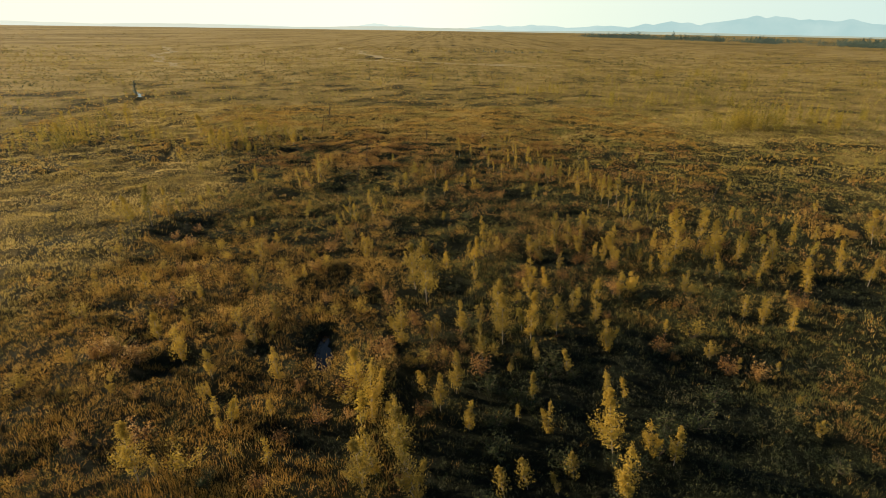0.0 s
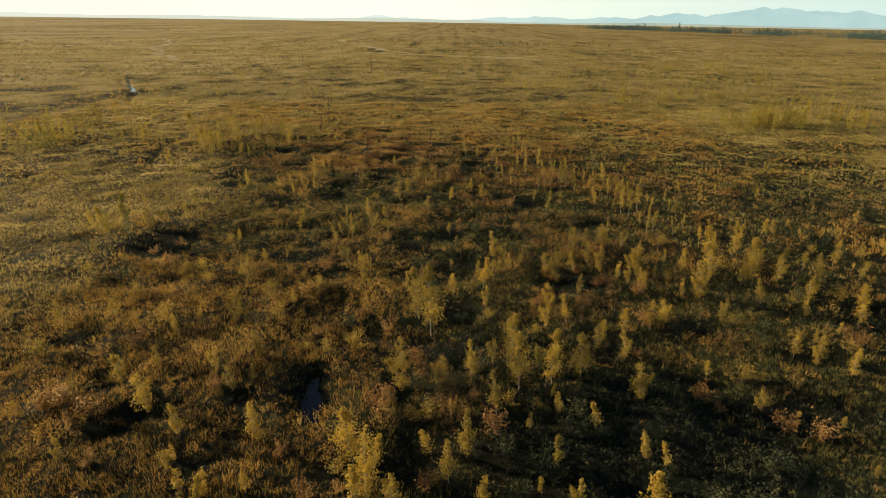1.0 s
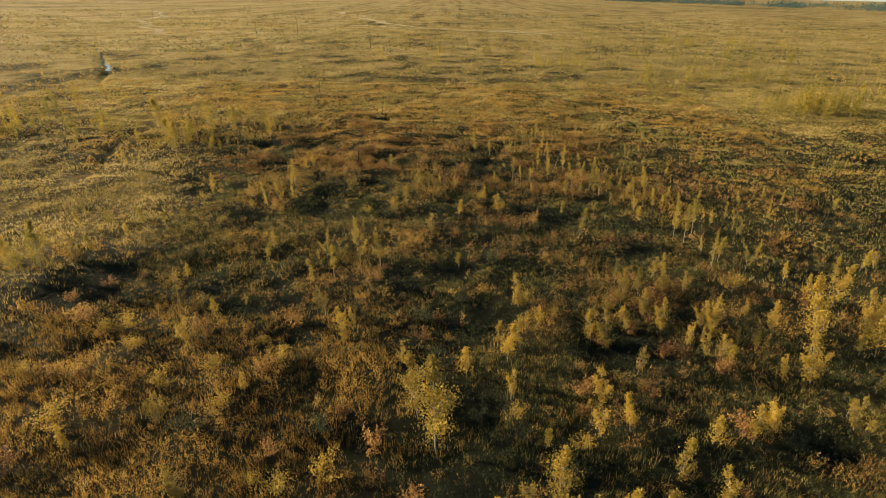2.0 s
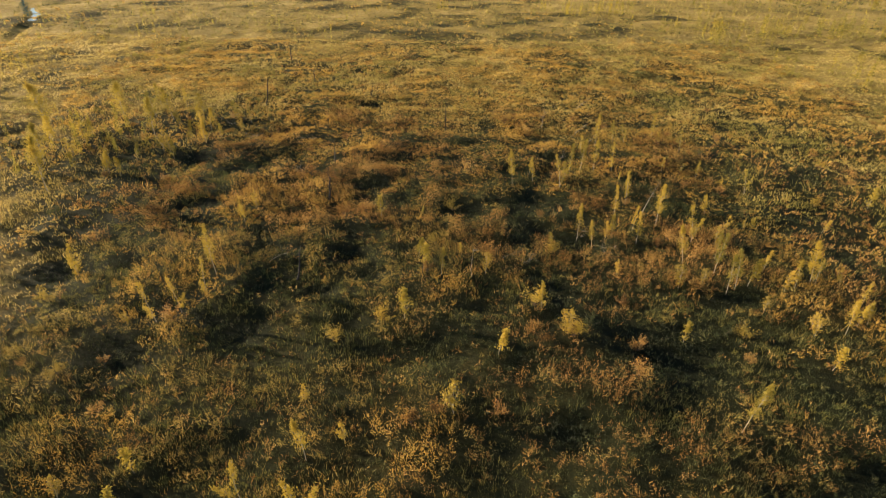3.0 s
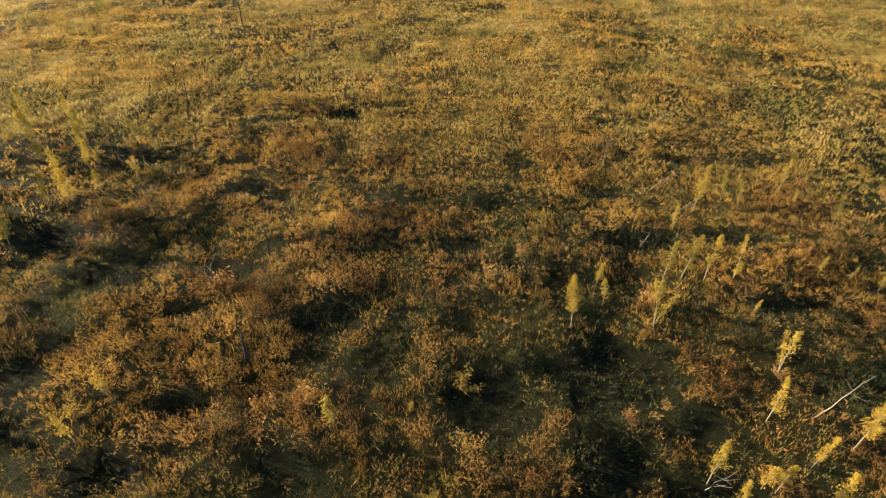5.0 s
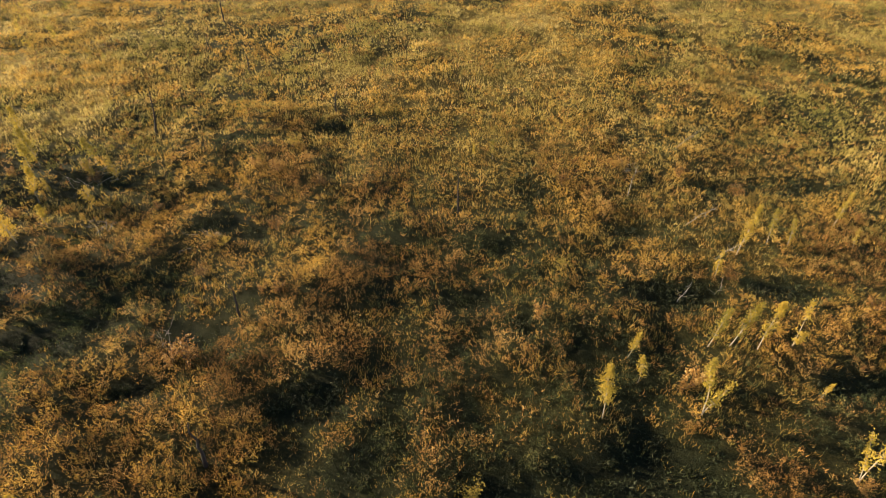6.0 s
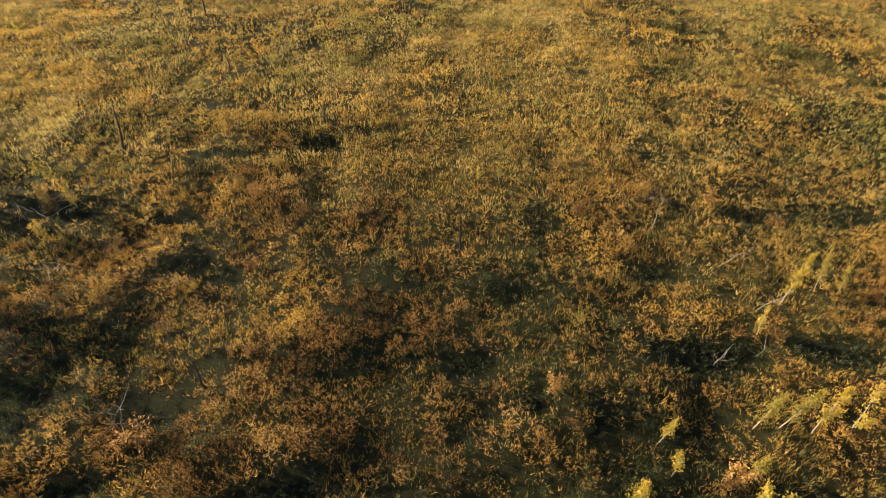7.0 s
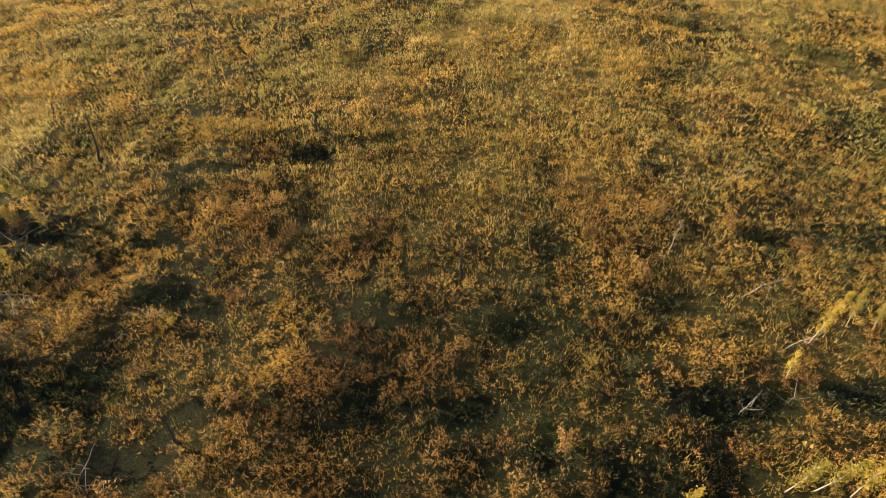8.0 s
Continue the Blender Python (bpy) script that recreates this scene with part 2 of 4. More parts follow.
def ground_material():
    m, n, l, bsdf, out = nodes_of("peat and moss")
    wide = arith(n, l, "ADD", arith(n, l, "MULTIPLY", tex_noise(n, l, 0.05, 6.0, 0.6), 0.45), arith(n, l, "MULTIPLY", tex_noise(n, l, 0.007, 5.0, 0.6), 0.22))
    wide = arith(n, l, "ADD", wide, 0.065)
    fine = arith(n, l, "ADD", arith(n, l, "MULTIPLY", tex_noise(n, l, 0.9, 5.0, 0.65), 0.20), arith(n, l, "MULTIPLY", tex_noise(n, l, 9.0, 4.0, 0.7), 0.30))
    mixv = arith(n, l, "ADD", wide, arith(n, l, "SUBTRACT", fine, 0.15))
    # Low stops serve the painted shade, the palest one the painted haze.
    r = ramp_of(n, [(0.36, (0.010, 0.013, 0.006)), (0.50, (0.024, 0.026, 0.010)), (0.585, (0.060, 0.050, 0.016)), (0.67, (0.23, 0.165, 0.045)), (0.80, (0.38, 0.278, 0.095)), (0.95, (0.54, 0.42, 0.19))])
    # The sedge value carries painted haze and shade besides the plant cover.
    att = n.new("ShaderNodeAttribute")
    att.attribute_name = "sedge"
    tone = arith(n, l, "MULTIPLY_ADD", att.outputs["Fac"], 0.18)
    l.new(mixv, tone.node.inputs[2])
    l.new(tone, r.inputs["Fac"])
    l.new(r.outputs["Color"], bsdf.inputs["Base Color"])
    b = n.new("ShaderNodeBump")
    b.inputs["Strength"].default_value, b.inputs["Distance"].default_value = 1.0, 0.30
    l.new(tex_noise(n, l, 8.0, 6.0, 0.8), b.inputs["Height"])
    l.new(b.outputs[0], bsdf.inputs["Normal"])
    bsdf.inputs["Roughness"].default_value = 0.95
    bsdf.inputs["Specular IOR Level"].default_value = 0.1
    return m


def water_material():
    m, n, l, bsdf, out = nodes_of("bog water")
    bsdf.inputs["Base Color"].default_value = (0.012, 0.011, 0.008, 1)
    bsdf.inputs["Roughness"].default_value = 0.06
    bsdf.inputs["IOR"].default_value = 1.33
    b = n.new("ShaderNodeBump")
    b.inputs["Strength"].default_value, b.inputs["Distance"].default_value = 0.15, 0.02
    l.new(tex_noise(n, l, 3.0, 3.0), b.inputs["Height"])
    l.new(b.outputs[0], bsdf.inputs["Normal"])
    return m


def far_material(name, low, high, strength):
    """Distant ridges: haze and daylight are painted in as an emission colour."""
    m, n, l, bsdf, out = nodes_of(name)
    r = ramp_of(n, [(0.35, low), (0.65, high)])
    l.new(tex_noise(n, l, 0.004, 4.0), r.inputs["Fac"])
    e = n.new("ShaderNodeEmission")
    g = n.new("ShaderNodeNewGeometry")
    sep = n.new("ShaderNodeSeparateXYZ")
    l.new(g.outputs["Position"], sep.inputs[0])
    # Haze mixed into the colour, stronger towards the west.
    painted_haze = arith(n, l, "MULTIPLY_ADD", sep.outputs["X"], -1 / 4200)
    painted_haze.node.inputs[2].default_value = 0.32
    painted_haze.node.use_clamp = True
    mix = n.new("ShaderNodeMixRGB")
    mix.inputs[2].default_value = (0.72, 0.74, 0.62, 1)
    l.new(painted_haze, mix.inputs[0])
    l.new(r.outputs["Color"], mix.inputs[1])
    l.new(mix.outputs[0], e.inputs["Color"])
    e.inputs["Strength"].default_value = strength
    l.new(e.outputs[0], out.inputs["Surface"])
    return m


M_GROUND, M_WATER = ground_material(), water_material()
M_RUST = foliage("rust birch scrub leaves", [(0.0, (0.055, 0.038, 0.014)), (0.25, (0.135, 0.074, 0.023)), (0.5, (0.29, 0.146, 0.038)), (0.75, (0.46, 0.266, 0.070)), (1.0, (0.60, 0.41, 0.15))], patch=0.4, spread=0.7)
M_TAWNY = foliage("tawny scrub leaves", [(0.0, (0.055, 0.048, 0.015)), (0.25, (0.13, 0.096, 0.025)), (0.5, (0.26, 0.182, 0.043)), (0.75, (0.42, 0.295, 0.072)), (1.0, (0.56, 0.42, 0.13))], patch=0.4, spread=0.7)
M_OLIVE = foliage("olive willow leaves", [(0.0, (0.018, 0.030, 0.013)), (0.4, (0.044, 0.058, 0.020)), (0.7, (0.095, 0.100, 0.032)), (1.0, (0.22, 0.19, 0.075))], patch=0.35, spread=0.6)
M_GRASS = foliage("autumn sedge blades", [(0.0, (0.10, 0.105, 0.024)), (0.3, (0.21, 0.185, 0.042)), (0.55, (0.34, 0.275, 0.066)), (0.8, (0.47, 0.36, 0.11)), (1.0, (0.55, 0.43, 0.165))], patch=0.10, thin=0.35, spread=0.35)
M_STRAW = foliage("dry straw sedge blades", [(0.0, (0.25, 0.195, 0.05)), (0.35, (0.41, 0.305, 0.082)), (0.65, (0.54, 0.405, 0.125)), (1.0, (0.62, 0.48, 0.20))], patch=0.09, thin=0.4, spread=0.3)
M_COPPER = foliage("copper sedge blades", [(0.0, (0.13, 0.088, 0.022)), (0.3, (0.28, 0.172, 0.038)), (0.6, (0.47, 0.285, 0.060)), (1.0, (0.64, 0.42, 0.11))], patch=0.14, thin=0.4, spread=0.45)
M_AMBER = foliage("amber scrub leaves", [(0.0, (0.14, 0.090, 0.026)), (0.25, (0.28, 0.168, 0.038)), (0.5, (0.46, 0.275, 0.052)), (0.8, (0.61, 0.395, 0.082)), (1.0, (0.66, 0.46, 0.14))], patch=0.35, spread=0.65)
M_GOLD = foliage("golden birch leaves", [(0.0, (0.17, 0.155, 0.030)), (0.3, (0.30, 0.240, 0.038)), (0.6, (0.45, 0.325, 0.046)), (1.0, (0.60, 0.42, 0.06))], patch=0.12, spread=0.65, thin=0.45, per_plant=0.45)
M_FAR_GOLD = foliage("far golden leaves", [(0.0, (0.16, 0.145, 0.04)), (0.3, (0.27, 0.225, 0.05)), (0.6, (0.40, 0.315, 0.06)), (1.0, (0.54, 0.41, 0.075))], patch=0.06, spread=0.6, thin=0.45)
M_TRACK = foliage("pale dry sedge mat", [(0.0, (0.26, 0.19, 0.06)), (0.5, (0.40, 0.30, 0.12)), (1.0, (0.48, 0.38, 0.18))], patch=0.03, thin=0.1)
# Moss so dark that it carries the shade of the patches.
M_SHADED_MOSS = foliage("moss heath leaves darkened for shade", [(0.0, (0.012, 0.020, 0.009)), (0.5, (0.026, 0.034, 0.014)), (0.85, (0.055, 0.058, 0.022)), (1.0, (0.16, 0.14, 0.07))], patch=0.4, spread=0.7, thin=0.2)
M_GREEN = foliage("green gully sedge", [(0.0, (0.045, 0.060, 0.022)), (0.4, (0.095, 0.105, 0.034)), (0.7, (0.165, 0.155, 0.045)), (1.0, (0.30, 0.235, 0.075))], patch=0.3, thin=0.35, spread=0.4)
M_BRONZE = foliage("bronze birch leaves", [(0.0, (0.16, 0.130, 0.028)), (0.3, (0.30, 0.220, 0.040)), (0.6, (0.45, 0.315, 0.048)), (1.0, (0.60, 0.415, 0.06))], patch=0.12, spread=0.6, thin=0.45, per_plant=0.5)
M_BARK = bark("birch bark", (0.30, 0.26, 0.20), (0.10, 0.08, 0.06), 9.0)
M_TWIG = bark("scrub twigs", (0.10, 0.07, 0.05), (0.05, 0.035, 0.025), 14.0)
M_DEAD = bark("bleached dead wood", (0.25, 0.225, 0.19), (0.12, 0.10, 0.085), 11.0)
M_CHAR = bark("charred wood", (0.026, 0.022, 0.020), (0.010, 0.009, 0.008), 12.0)
# Bluish haze over the far trees is put into this needle colour.
M_SPRUCE = foliage("haze-tinted spruce needles", [(0.0, (0.06, 0.10, 0.09)), (0.6, (0.085, 0.13, 0.11)), (1.0, (0.12, 0.16, 0.12))], patch=0.02, thin=0.15)
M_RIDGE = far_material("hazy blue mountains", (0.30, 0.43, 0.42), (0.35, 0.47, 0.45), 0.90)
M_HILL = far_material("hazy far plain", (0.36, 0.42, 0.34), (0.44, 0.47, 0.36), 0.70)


def haze_material():
    """The bright hazy sky low over the horizon: cream towards the sun, paler blue away from it."""
    m, n, l, bsdf, out = nodes_of("evening haze")
    g = n.new("ShaderNodeNewGeometry")
    sep = n.new("ShaderNodeSeparateXYZ")
    l.new(g.outputs["Position"], sep.inputs[0])
    v = arith(n, l, "MULTIPLY_ADD", sep.outputs["X"], 1 / 9600)
    v.node.inputs[2].default_value = 0.5
    r = ramp_of(n, [(0.0, (1.0, 0.94, 0.74)), (0.45, (0.98, 0.97, 0.82)), (0.62, (0.80, 0.89, 0.75)), (0.85, (0.58, 0.75, 0.71))])
    l.new(v, r.inputs["Fac"])
    e = n.new("ShaderNodeEmission")
    l.new(r.outputs["Color"], e.inputs["Color"])
    e.inputs["Strength"].default_value = 0.66
    l.new(e.outputs[0], out.inputs["Surface"])
    return m


M_HAZE = haze_material()


# ---- mesh helpers ----
def mesh_of(name, verts, faces, mat, smooth=False):
    """A mesh from an array of corners and an array of triangles or quads."""
    verts, faces = np.asarray(verts, np.float32), np.asarray(faces, np.int32)
    me = bpy.data.meshes.new(name)
    k = faces.shape[1]
    me.vertices.add(len(verts))
    me.vertices.foreach_set("co", verts.ravel())
    me.loops.add(faces.size)
    me.loops.foreach_set("vertex_index", faces.ravel())
    me.polygons.add(len(faces))
    me.polygons.foreach_set("loop_start", np.arange(0, faces.size, k, dtype=np.int32))
    if smooth:
        me.polygons.foreach_set("use_smooth", np.ones(len(faces), bool))
    me.update(calc_edges=True)
    me.materials.append(mat)
    return me


def part(name, me, parent, label=""):
    ob = new(name, me)
    ob.parent = parent
    return tagged(ob, label)


def unit(v):
    return v / np.maximum(1e-9, np.linalg.norm(v, axis=-1, keepdims=True))


def leaf_tris(rng, c, size, up=0.5):
    """Single-triangle leaves round centres c (n, 3), of the sizes given, turned at random but leaning up."""
    nrm = rng.normal(size=c.shape)
    nrm[:, 2] = np.abs(nrm[:, 2]) + up
    nrm = unit(nrm)
    a = unit(np.cross(nrm, rng.normal(size=c.shape)))
    b = np.cross(nrm, a)
    s = np.broadcast_to(size, (len(c),))[:, None]
    v = np.stack([c + a * s * 0.62, c - a * s * 0.42 + b * s * 0.48, c - a * s * 0.42 - b * s * 0.48], 1)
    return v.reshape(-1, 3)


def sprig_tris(rng, c, way, size, wild=0.55):
    """Slender leafy sprigs: long triangles that point along way, more or less."""
    a = unit(way + wild * rng.normal(size=c.shape) * np.array([1, 1, 0.7]))
    b = unit(np.cross(a, rng.normal(size=c.shape)))
    s = np.broadcast_to(size, (len(c),))[:, None]
    v = np.stack([c + a * s * 0.95, c - a * s * 0.5 + b * s * 0.175, c - a * s * 0.5 - b * s * 0.175], 1)
    return v.reshape(-1, 3)


def tube(points, radii, sides=5):
    """Corners and quads of a tapered tube along points."""
    p = np.asarray(points, float)
    d = unit(np.gradient(p, axis=0))
    ref = np.where(np.abs(d[:, 2:3]) > 0.9, np.array([[1.0, 0, 0]]), np.array([[0, 0, 1.0]]))
    a = unit(np.cross(d, ref))
    b = np.cross(d, a)
    ang = np.linspace(0, 2 * np.pi, sides, endpoint=False)
    ring = a[:, None] * np.cos(ang)[None, :, None] + b[:, None] * np.sin(ang)[None, :, None]
    v = (p[:, None] + ring * np.asarray(radii, float)[:, None, None]).reshape(-1, 3)
    i = np.arange(len(p) - 1)[:, None] * sides
    j = np.arange(sides)[None]
    k = (j + 1) % sides
    f = np.stack([i + j, i + k, i + sides + k, i + sides + j], -1).reshape(-1, 4)
    return v, f


def join_tubes(tubes):
    vs, fs, n = [], [], 0
    for v, f in tubes:
        vs.append(v)
        fs.append(f + n)
        n += len(v)
    return np.concatenate(vs), np.concatenate(fs)


# ---- ground: one sheet to the horizon ----
def axis(lo, hi, step, far_lo, far_hi, grow=1.22):
    mid = list(np.arange(lo, hi, step))
    s, v, up = step, hi, []
    while v < far_hi:
        up.append(v)
        s *= grow
        v += s
    up.append(far_hi)
    s, v, down = step, lo, []
    while v > far_lo:
        s *= grow
        v -= s
        down.append(max(v, far_lo))
    return np.array(down[::-1] + mid + up)


def build_ground():
    xs, ys = axis(-126, 126, 1.2, -4900, 4900, 1.2), axis(14, 240, 1.1, -900, 4900, 1.16)
    gx, gy = np.meshgrid(xs, ys)
    v = np.stack([gx, gy, ground_z(gx, gy)], -1).reshape(-1, 3)
    w, h = len(xs), len(ys)
    i = (np.arange(h - 1)[:, None] * w + np.arange(w - 1)[None]).ravel()
    f = np.stack([i, i + 1, i + w + 1, i + w], -1)
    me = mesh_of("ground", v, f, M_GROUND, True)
    # Darker in the patches and dips: shade painted into the ground tone.
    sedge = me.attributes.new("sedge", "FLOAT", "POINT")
    # Paler far off and to the west: haze painted into the ground tone.
    sedge.data.foreach_set("value", ((1 - 1.6 * np.maximum(grove_shade(v[:, 0], v[:, 1]), shaded_dip(v[:, 0], v[:, 1]))) * (1 - shrub_cover(v[:, 0], v[:, 1])) * np.maximum(0.12 + 0.88 * sstep(45, 95, np.hypot(v[:, 0] + 3, np.maximum(0, v[:, 1] - 100))), np.maximum(0.8 * sstep(122, 150, v[:, 1]), 0.75 * sstep(-30, -40, v[:, 0] + (vnoise(v[:, 0], v[:, 1], 12, 25) - 0.5) * 10))) + 0.18 * sstep(108, 128, v[:, 1]) * (1 - sstep(150, 185, v[:, 1])) + 0.40 * sstep(130, 320, np.hypot(v[:, 0], v[:, 1])) + np.clip(-0.25 * v[:, 0] / 120, -0.1, 0.25) * sstep(140, 200, v[:, 1]) - 0.6 * np.maximum(grove_shade(v[:, 0], v[:, 1]), shaded_dip(v[:, 0], v[:, 1])) * (1 - sstep(150, 200, np.hypot(v[:, 0], v[:, 1])))).astype(np.float32))
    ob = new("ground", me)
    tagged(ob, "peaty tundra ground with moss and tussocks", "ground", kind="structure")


def build_water(name, line, half, level, label):
    """A ribbon of still water along a line."""
    p = np.array([(a, b) for a, b in line], float)
    q = np.concatenate([np.linspace(p[i], p[i + 1], 6, endpoint=False) for i in range(len(p) - 1)] + [p[-1:]])
    d = unit(np.gradient(q, axis=0))
    nrm = np.stack([-d[:, 1], d[:, 0]], 1)
    wide = ((half + 1.2) * (0.5 + 1.1 * vnoise(q[:, 0], q[:, 1], 0.9, 93)))[:, None]
    v = np.concatenate([np.c_[q + nrm * wide, np.full(len(q), level)], np.c_[q - nrm * wide, np.full(len(q), level)]])
    k = len(q)
    i = np.arange(k - 1)
    f = np.stack([i, i + 1, k + i + 1, k + i], -1)
    ob = new(name, mesh_of(name, v, f, M_WATER))
    tagged(ob, label, "water", kind="structure")


build_ground()
build_water("water_brook", BROOK[3:6], 0.1, -0.46, "narrow bright brook winding through the tundra")
build_water("water_ditch", DITCH[4:], 0.1, -0.52, "small pool at the end of a dark ditch")
build_water("water_pool", POOL, -0.6, -0.95, "still dark bog pool between shrubs")
build_water("water_gully", GULLY, 0.4, -0.76, "dark water in a grassy gully")


def build_track(name, line, half):
    """A pale dry strip that winds over the far plain, a hand's width above the peat."""
    p = np.array(line, float)
    q = np.concatenate([np.linspace(p[i], p[i + 1], 12, endpoint=False) for i in range(len(p) - 1)] + [p[-1:]])
    d = unit(np.gradient(q, axis=0))
    nrm = np.stack([-d[:, 1], d[:, 0]], 1)
    q = q + nrm * ((vnoise(q[:, 0], q[:, 1], 22, 91) - 0.5) * 10)[:, None]
    wide = half * (0.4 + 1.2 * vnoise(q[:, 0], q[:, 1], 15, 92))[:, None]
    a, b = q + nrm * wide, q - nrm * wide
    v = np.concatenate([np.c_[e, ground_z(e[:, 0], e[:, 1]) + 0.08] for e in (a, b)])
    k, i = len(q), np.arange(len(q) - 1)
    ob = new(name, mesh_of(name, v, np.stack([i, k + i, k + i + 1, i + 1], -1), M_TRACK))
    tagged(ob, "pale dry watercourse winding over the far plain", "watercourse", kind="structure")


build_track("track_west", [(-160, 330), (-172, 352), (-207, 406), (-225, 450), (-242, 505), (-270, 560), (-313, 621)], 3.0)
build_track("track_middle", [(-127, 672), (-100, 600), (-84, 564), (-70, 500), (-40, 440), (-6, 394), (60, 372)], 3.2)
build_track("track_cross", [(-130, 450), (-85, 427), (-38, 411), (20, 396), (80, 392)], 2.4)


# ---- distance: hazy mountains and low hills ----
def build_ridge(name, dist, heights, mat, label, az0=-75, az1=75, base=-30):
    """A ridge line over the azimuths az0 to az1 in degrees, ahead being 0; heights: bumps of (azimuth, width, height)."""
    az = np.linspace(az0, az1, 420)
    h = np.full(len(az), 9.0)
    for a, w, t in heights:
        h = np.maximum(h, 9 + t * np.exp(-((az - a) / w) ** 2) * (0.86 + 0.28 * vnoise(az * 40, az * 0, 30, int(a) % 50 + 60)))
    h = h + 0.10 * h * (vnoise(az * 40, az * 0 + 7, 12, 41) - 0.5)
    x, y = np.sin(np.radians(az)), np.cos(np.radians(az))
    rows = [np.c_[x * dist, y * dist, np.full(len(az), base)], np.c_[x * dist * 1.01, y * dist * 1.01, h * 0.6], np.c_[x * dist * 1.03, y * dist * 1.03, h]]
    k = len(az)
    i = np.arange(k - 1)
    f = np.concatenate([np.stack([r * k + i, r * k + i + 1, (r + 1) * k + i + 1, (r + 1) * k + i], -1) for r in (0, 1)])
    ob = new(name, mesh_of(name, np.concatenate(rows), f, mat, True))
    tagged(ob, label, "mountains", kind="structure")


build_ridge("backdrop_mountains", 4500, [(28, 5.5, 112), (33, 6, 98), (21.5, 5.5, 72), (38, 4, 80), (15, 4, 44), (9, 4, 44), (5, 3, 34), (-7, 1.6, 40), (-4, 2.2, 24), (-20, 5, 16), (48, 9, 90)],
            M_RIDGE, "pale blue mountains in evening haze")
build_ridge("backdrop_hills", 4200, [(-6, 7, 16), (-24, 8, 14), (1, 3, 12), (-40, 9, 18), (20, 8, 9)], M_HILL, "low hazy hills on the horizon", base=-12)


def build_haze():
    deg = np.linspace(-80, 80, 161)
    az, top = np.radians(deg), 290 + 1.5 * deg
    v = np.concatenate([np.c_[np.sin(az) * 4800, np.cos(az) * 4800, h] for h in (0 * deg - 40, top)])
    i, k = np.arange(len(az) - 1), len(az)
    ob = new("backdrop_haze", mesh_of("backdrop_haze", v, np.stack([i, i + 1, k + i + 1, k + i], -1), M_HAZE))
    tagged(ob, "bright hazy evening sky low on the horizon", "sky", kind="structure")


build_haze()


# ---- cover plants, too many to count ----
def scatter(rng, x0, x1, y0, y1, per_m2):
    n = int((x1 - x0) * (y1 - y0) * per_m2)
    return rng.uniform(x0, x1, n), rng.uniform(y0, y1, n)


def inner(x, y):
    """The stretch of tundra that the path passes close by."""
    return (y > 17) & (y < 174) & (np.abs(x + 2) < np.minimum(34 + 0.85 * (y - 18), 62))


def outer(x, y):
    """The flanks beyond it."""
    behind = (y > -32) & (y <= 17) & (np.abs(x + 2) < 44) & (vnoise(x, y, 0.7, 46) > 0.5)
    return behind | (y > 34) & (y < 174) & ~inner(x, y) & (np.abs(x + 2) < np.minimum(34 + 0.85 * (y - 18), 98))


def core_strip(x, y):
    return (np.abs(x + 3) < 24 + 0.045 * y + 9 * (1 - sstep(45, 60, y))) & (y < 132)


def thick_scrub(x, y):
    """The dense dwarf scrub of the last stretch, 0 to 1."""
    return sstep(84, 94, y) * (1 - sstep(124, 136, y)) * (1 - sstep(22, 31, np.abs(x + 2)))


def lumpy_scrub(x, y):
    """The rounded rust-coloured shrubs of the middle stretch, 0 to 1."""
    return sstep(52, 62, y) * (1 - sstep(90, 96, y)) * (1 - sstep(22, 32, np.abs(x + 4)))


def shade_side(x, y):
    """The mossy ground between the birches east of the path, darkened to stand for shade."""
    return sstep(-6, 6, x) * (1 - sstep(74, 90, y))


def open_rise(x, y):
    """The golden rise beyond the thick scrub, 0 to 1."""
    return sstep(106, 122, y) * (1 - thick_scrub(x, y)) * inner(x, y)


def scrub_mesh(name, rng, x, y, tall, wide, stems, leaves, leaf, mat, first=0.25):
    """Many low shrubs: stems rise fanwise from a root, leaves sit along their upper part."""
    n = len(x)
    z = ground_z(x, y)
    az = rng.uniform(0, 2 * np.pi, (n, stems))
    out = rng.uniform(0.05, 1.0, (n, stems)) ** 0.6 * wide[:, None]
    top = np.stack([out * np.cos(az), out * np.sin(az), tall[:, None] * (1.06 - 0.5 * (out / wide[:, None]) ** 2) * rng.uniform(0.72, 1.15, (n, stems))], -1)
    t = rng.uniform(first, 1.0, (n, stems, leaves)) ** 0.65
    c = top[:, :, None] * np.stack([t ** 0.8, t ** 0.8, t], -1)
    c = c + rng.normal(size=c.shape) * 0.085 * wide[:, None, None, None]
    c[..., 2] = np.maximum(c[..., 2], 0.03)
    c = c + np.stack([x, y, z], -1)[:, None, None]
    size = leaf * rng.uniform(0.65, 1.35, (n, stems, leaves)) * (0.75 + 0.25 * (tall / tall.mean()))[:, None, None]
    way = np.broadcast_to(unit(top + np.array([0, 0, 0.25]))[:, :, None], c.shape).reshape(-1, 3)
    v = sprig_tris(rng, c.reshape(-1, 3), way, size.ravel())
    f = np.arange(len(v)).reshape(-1, 3)
    return mesh_of(name, v, f, mat)


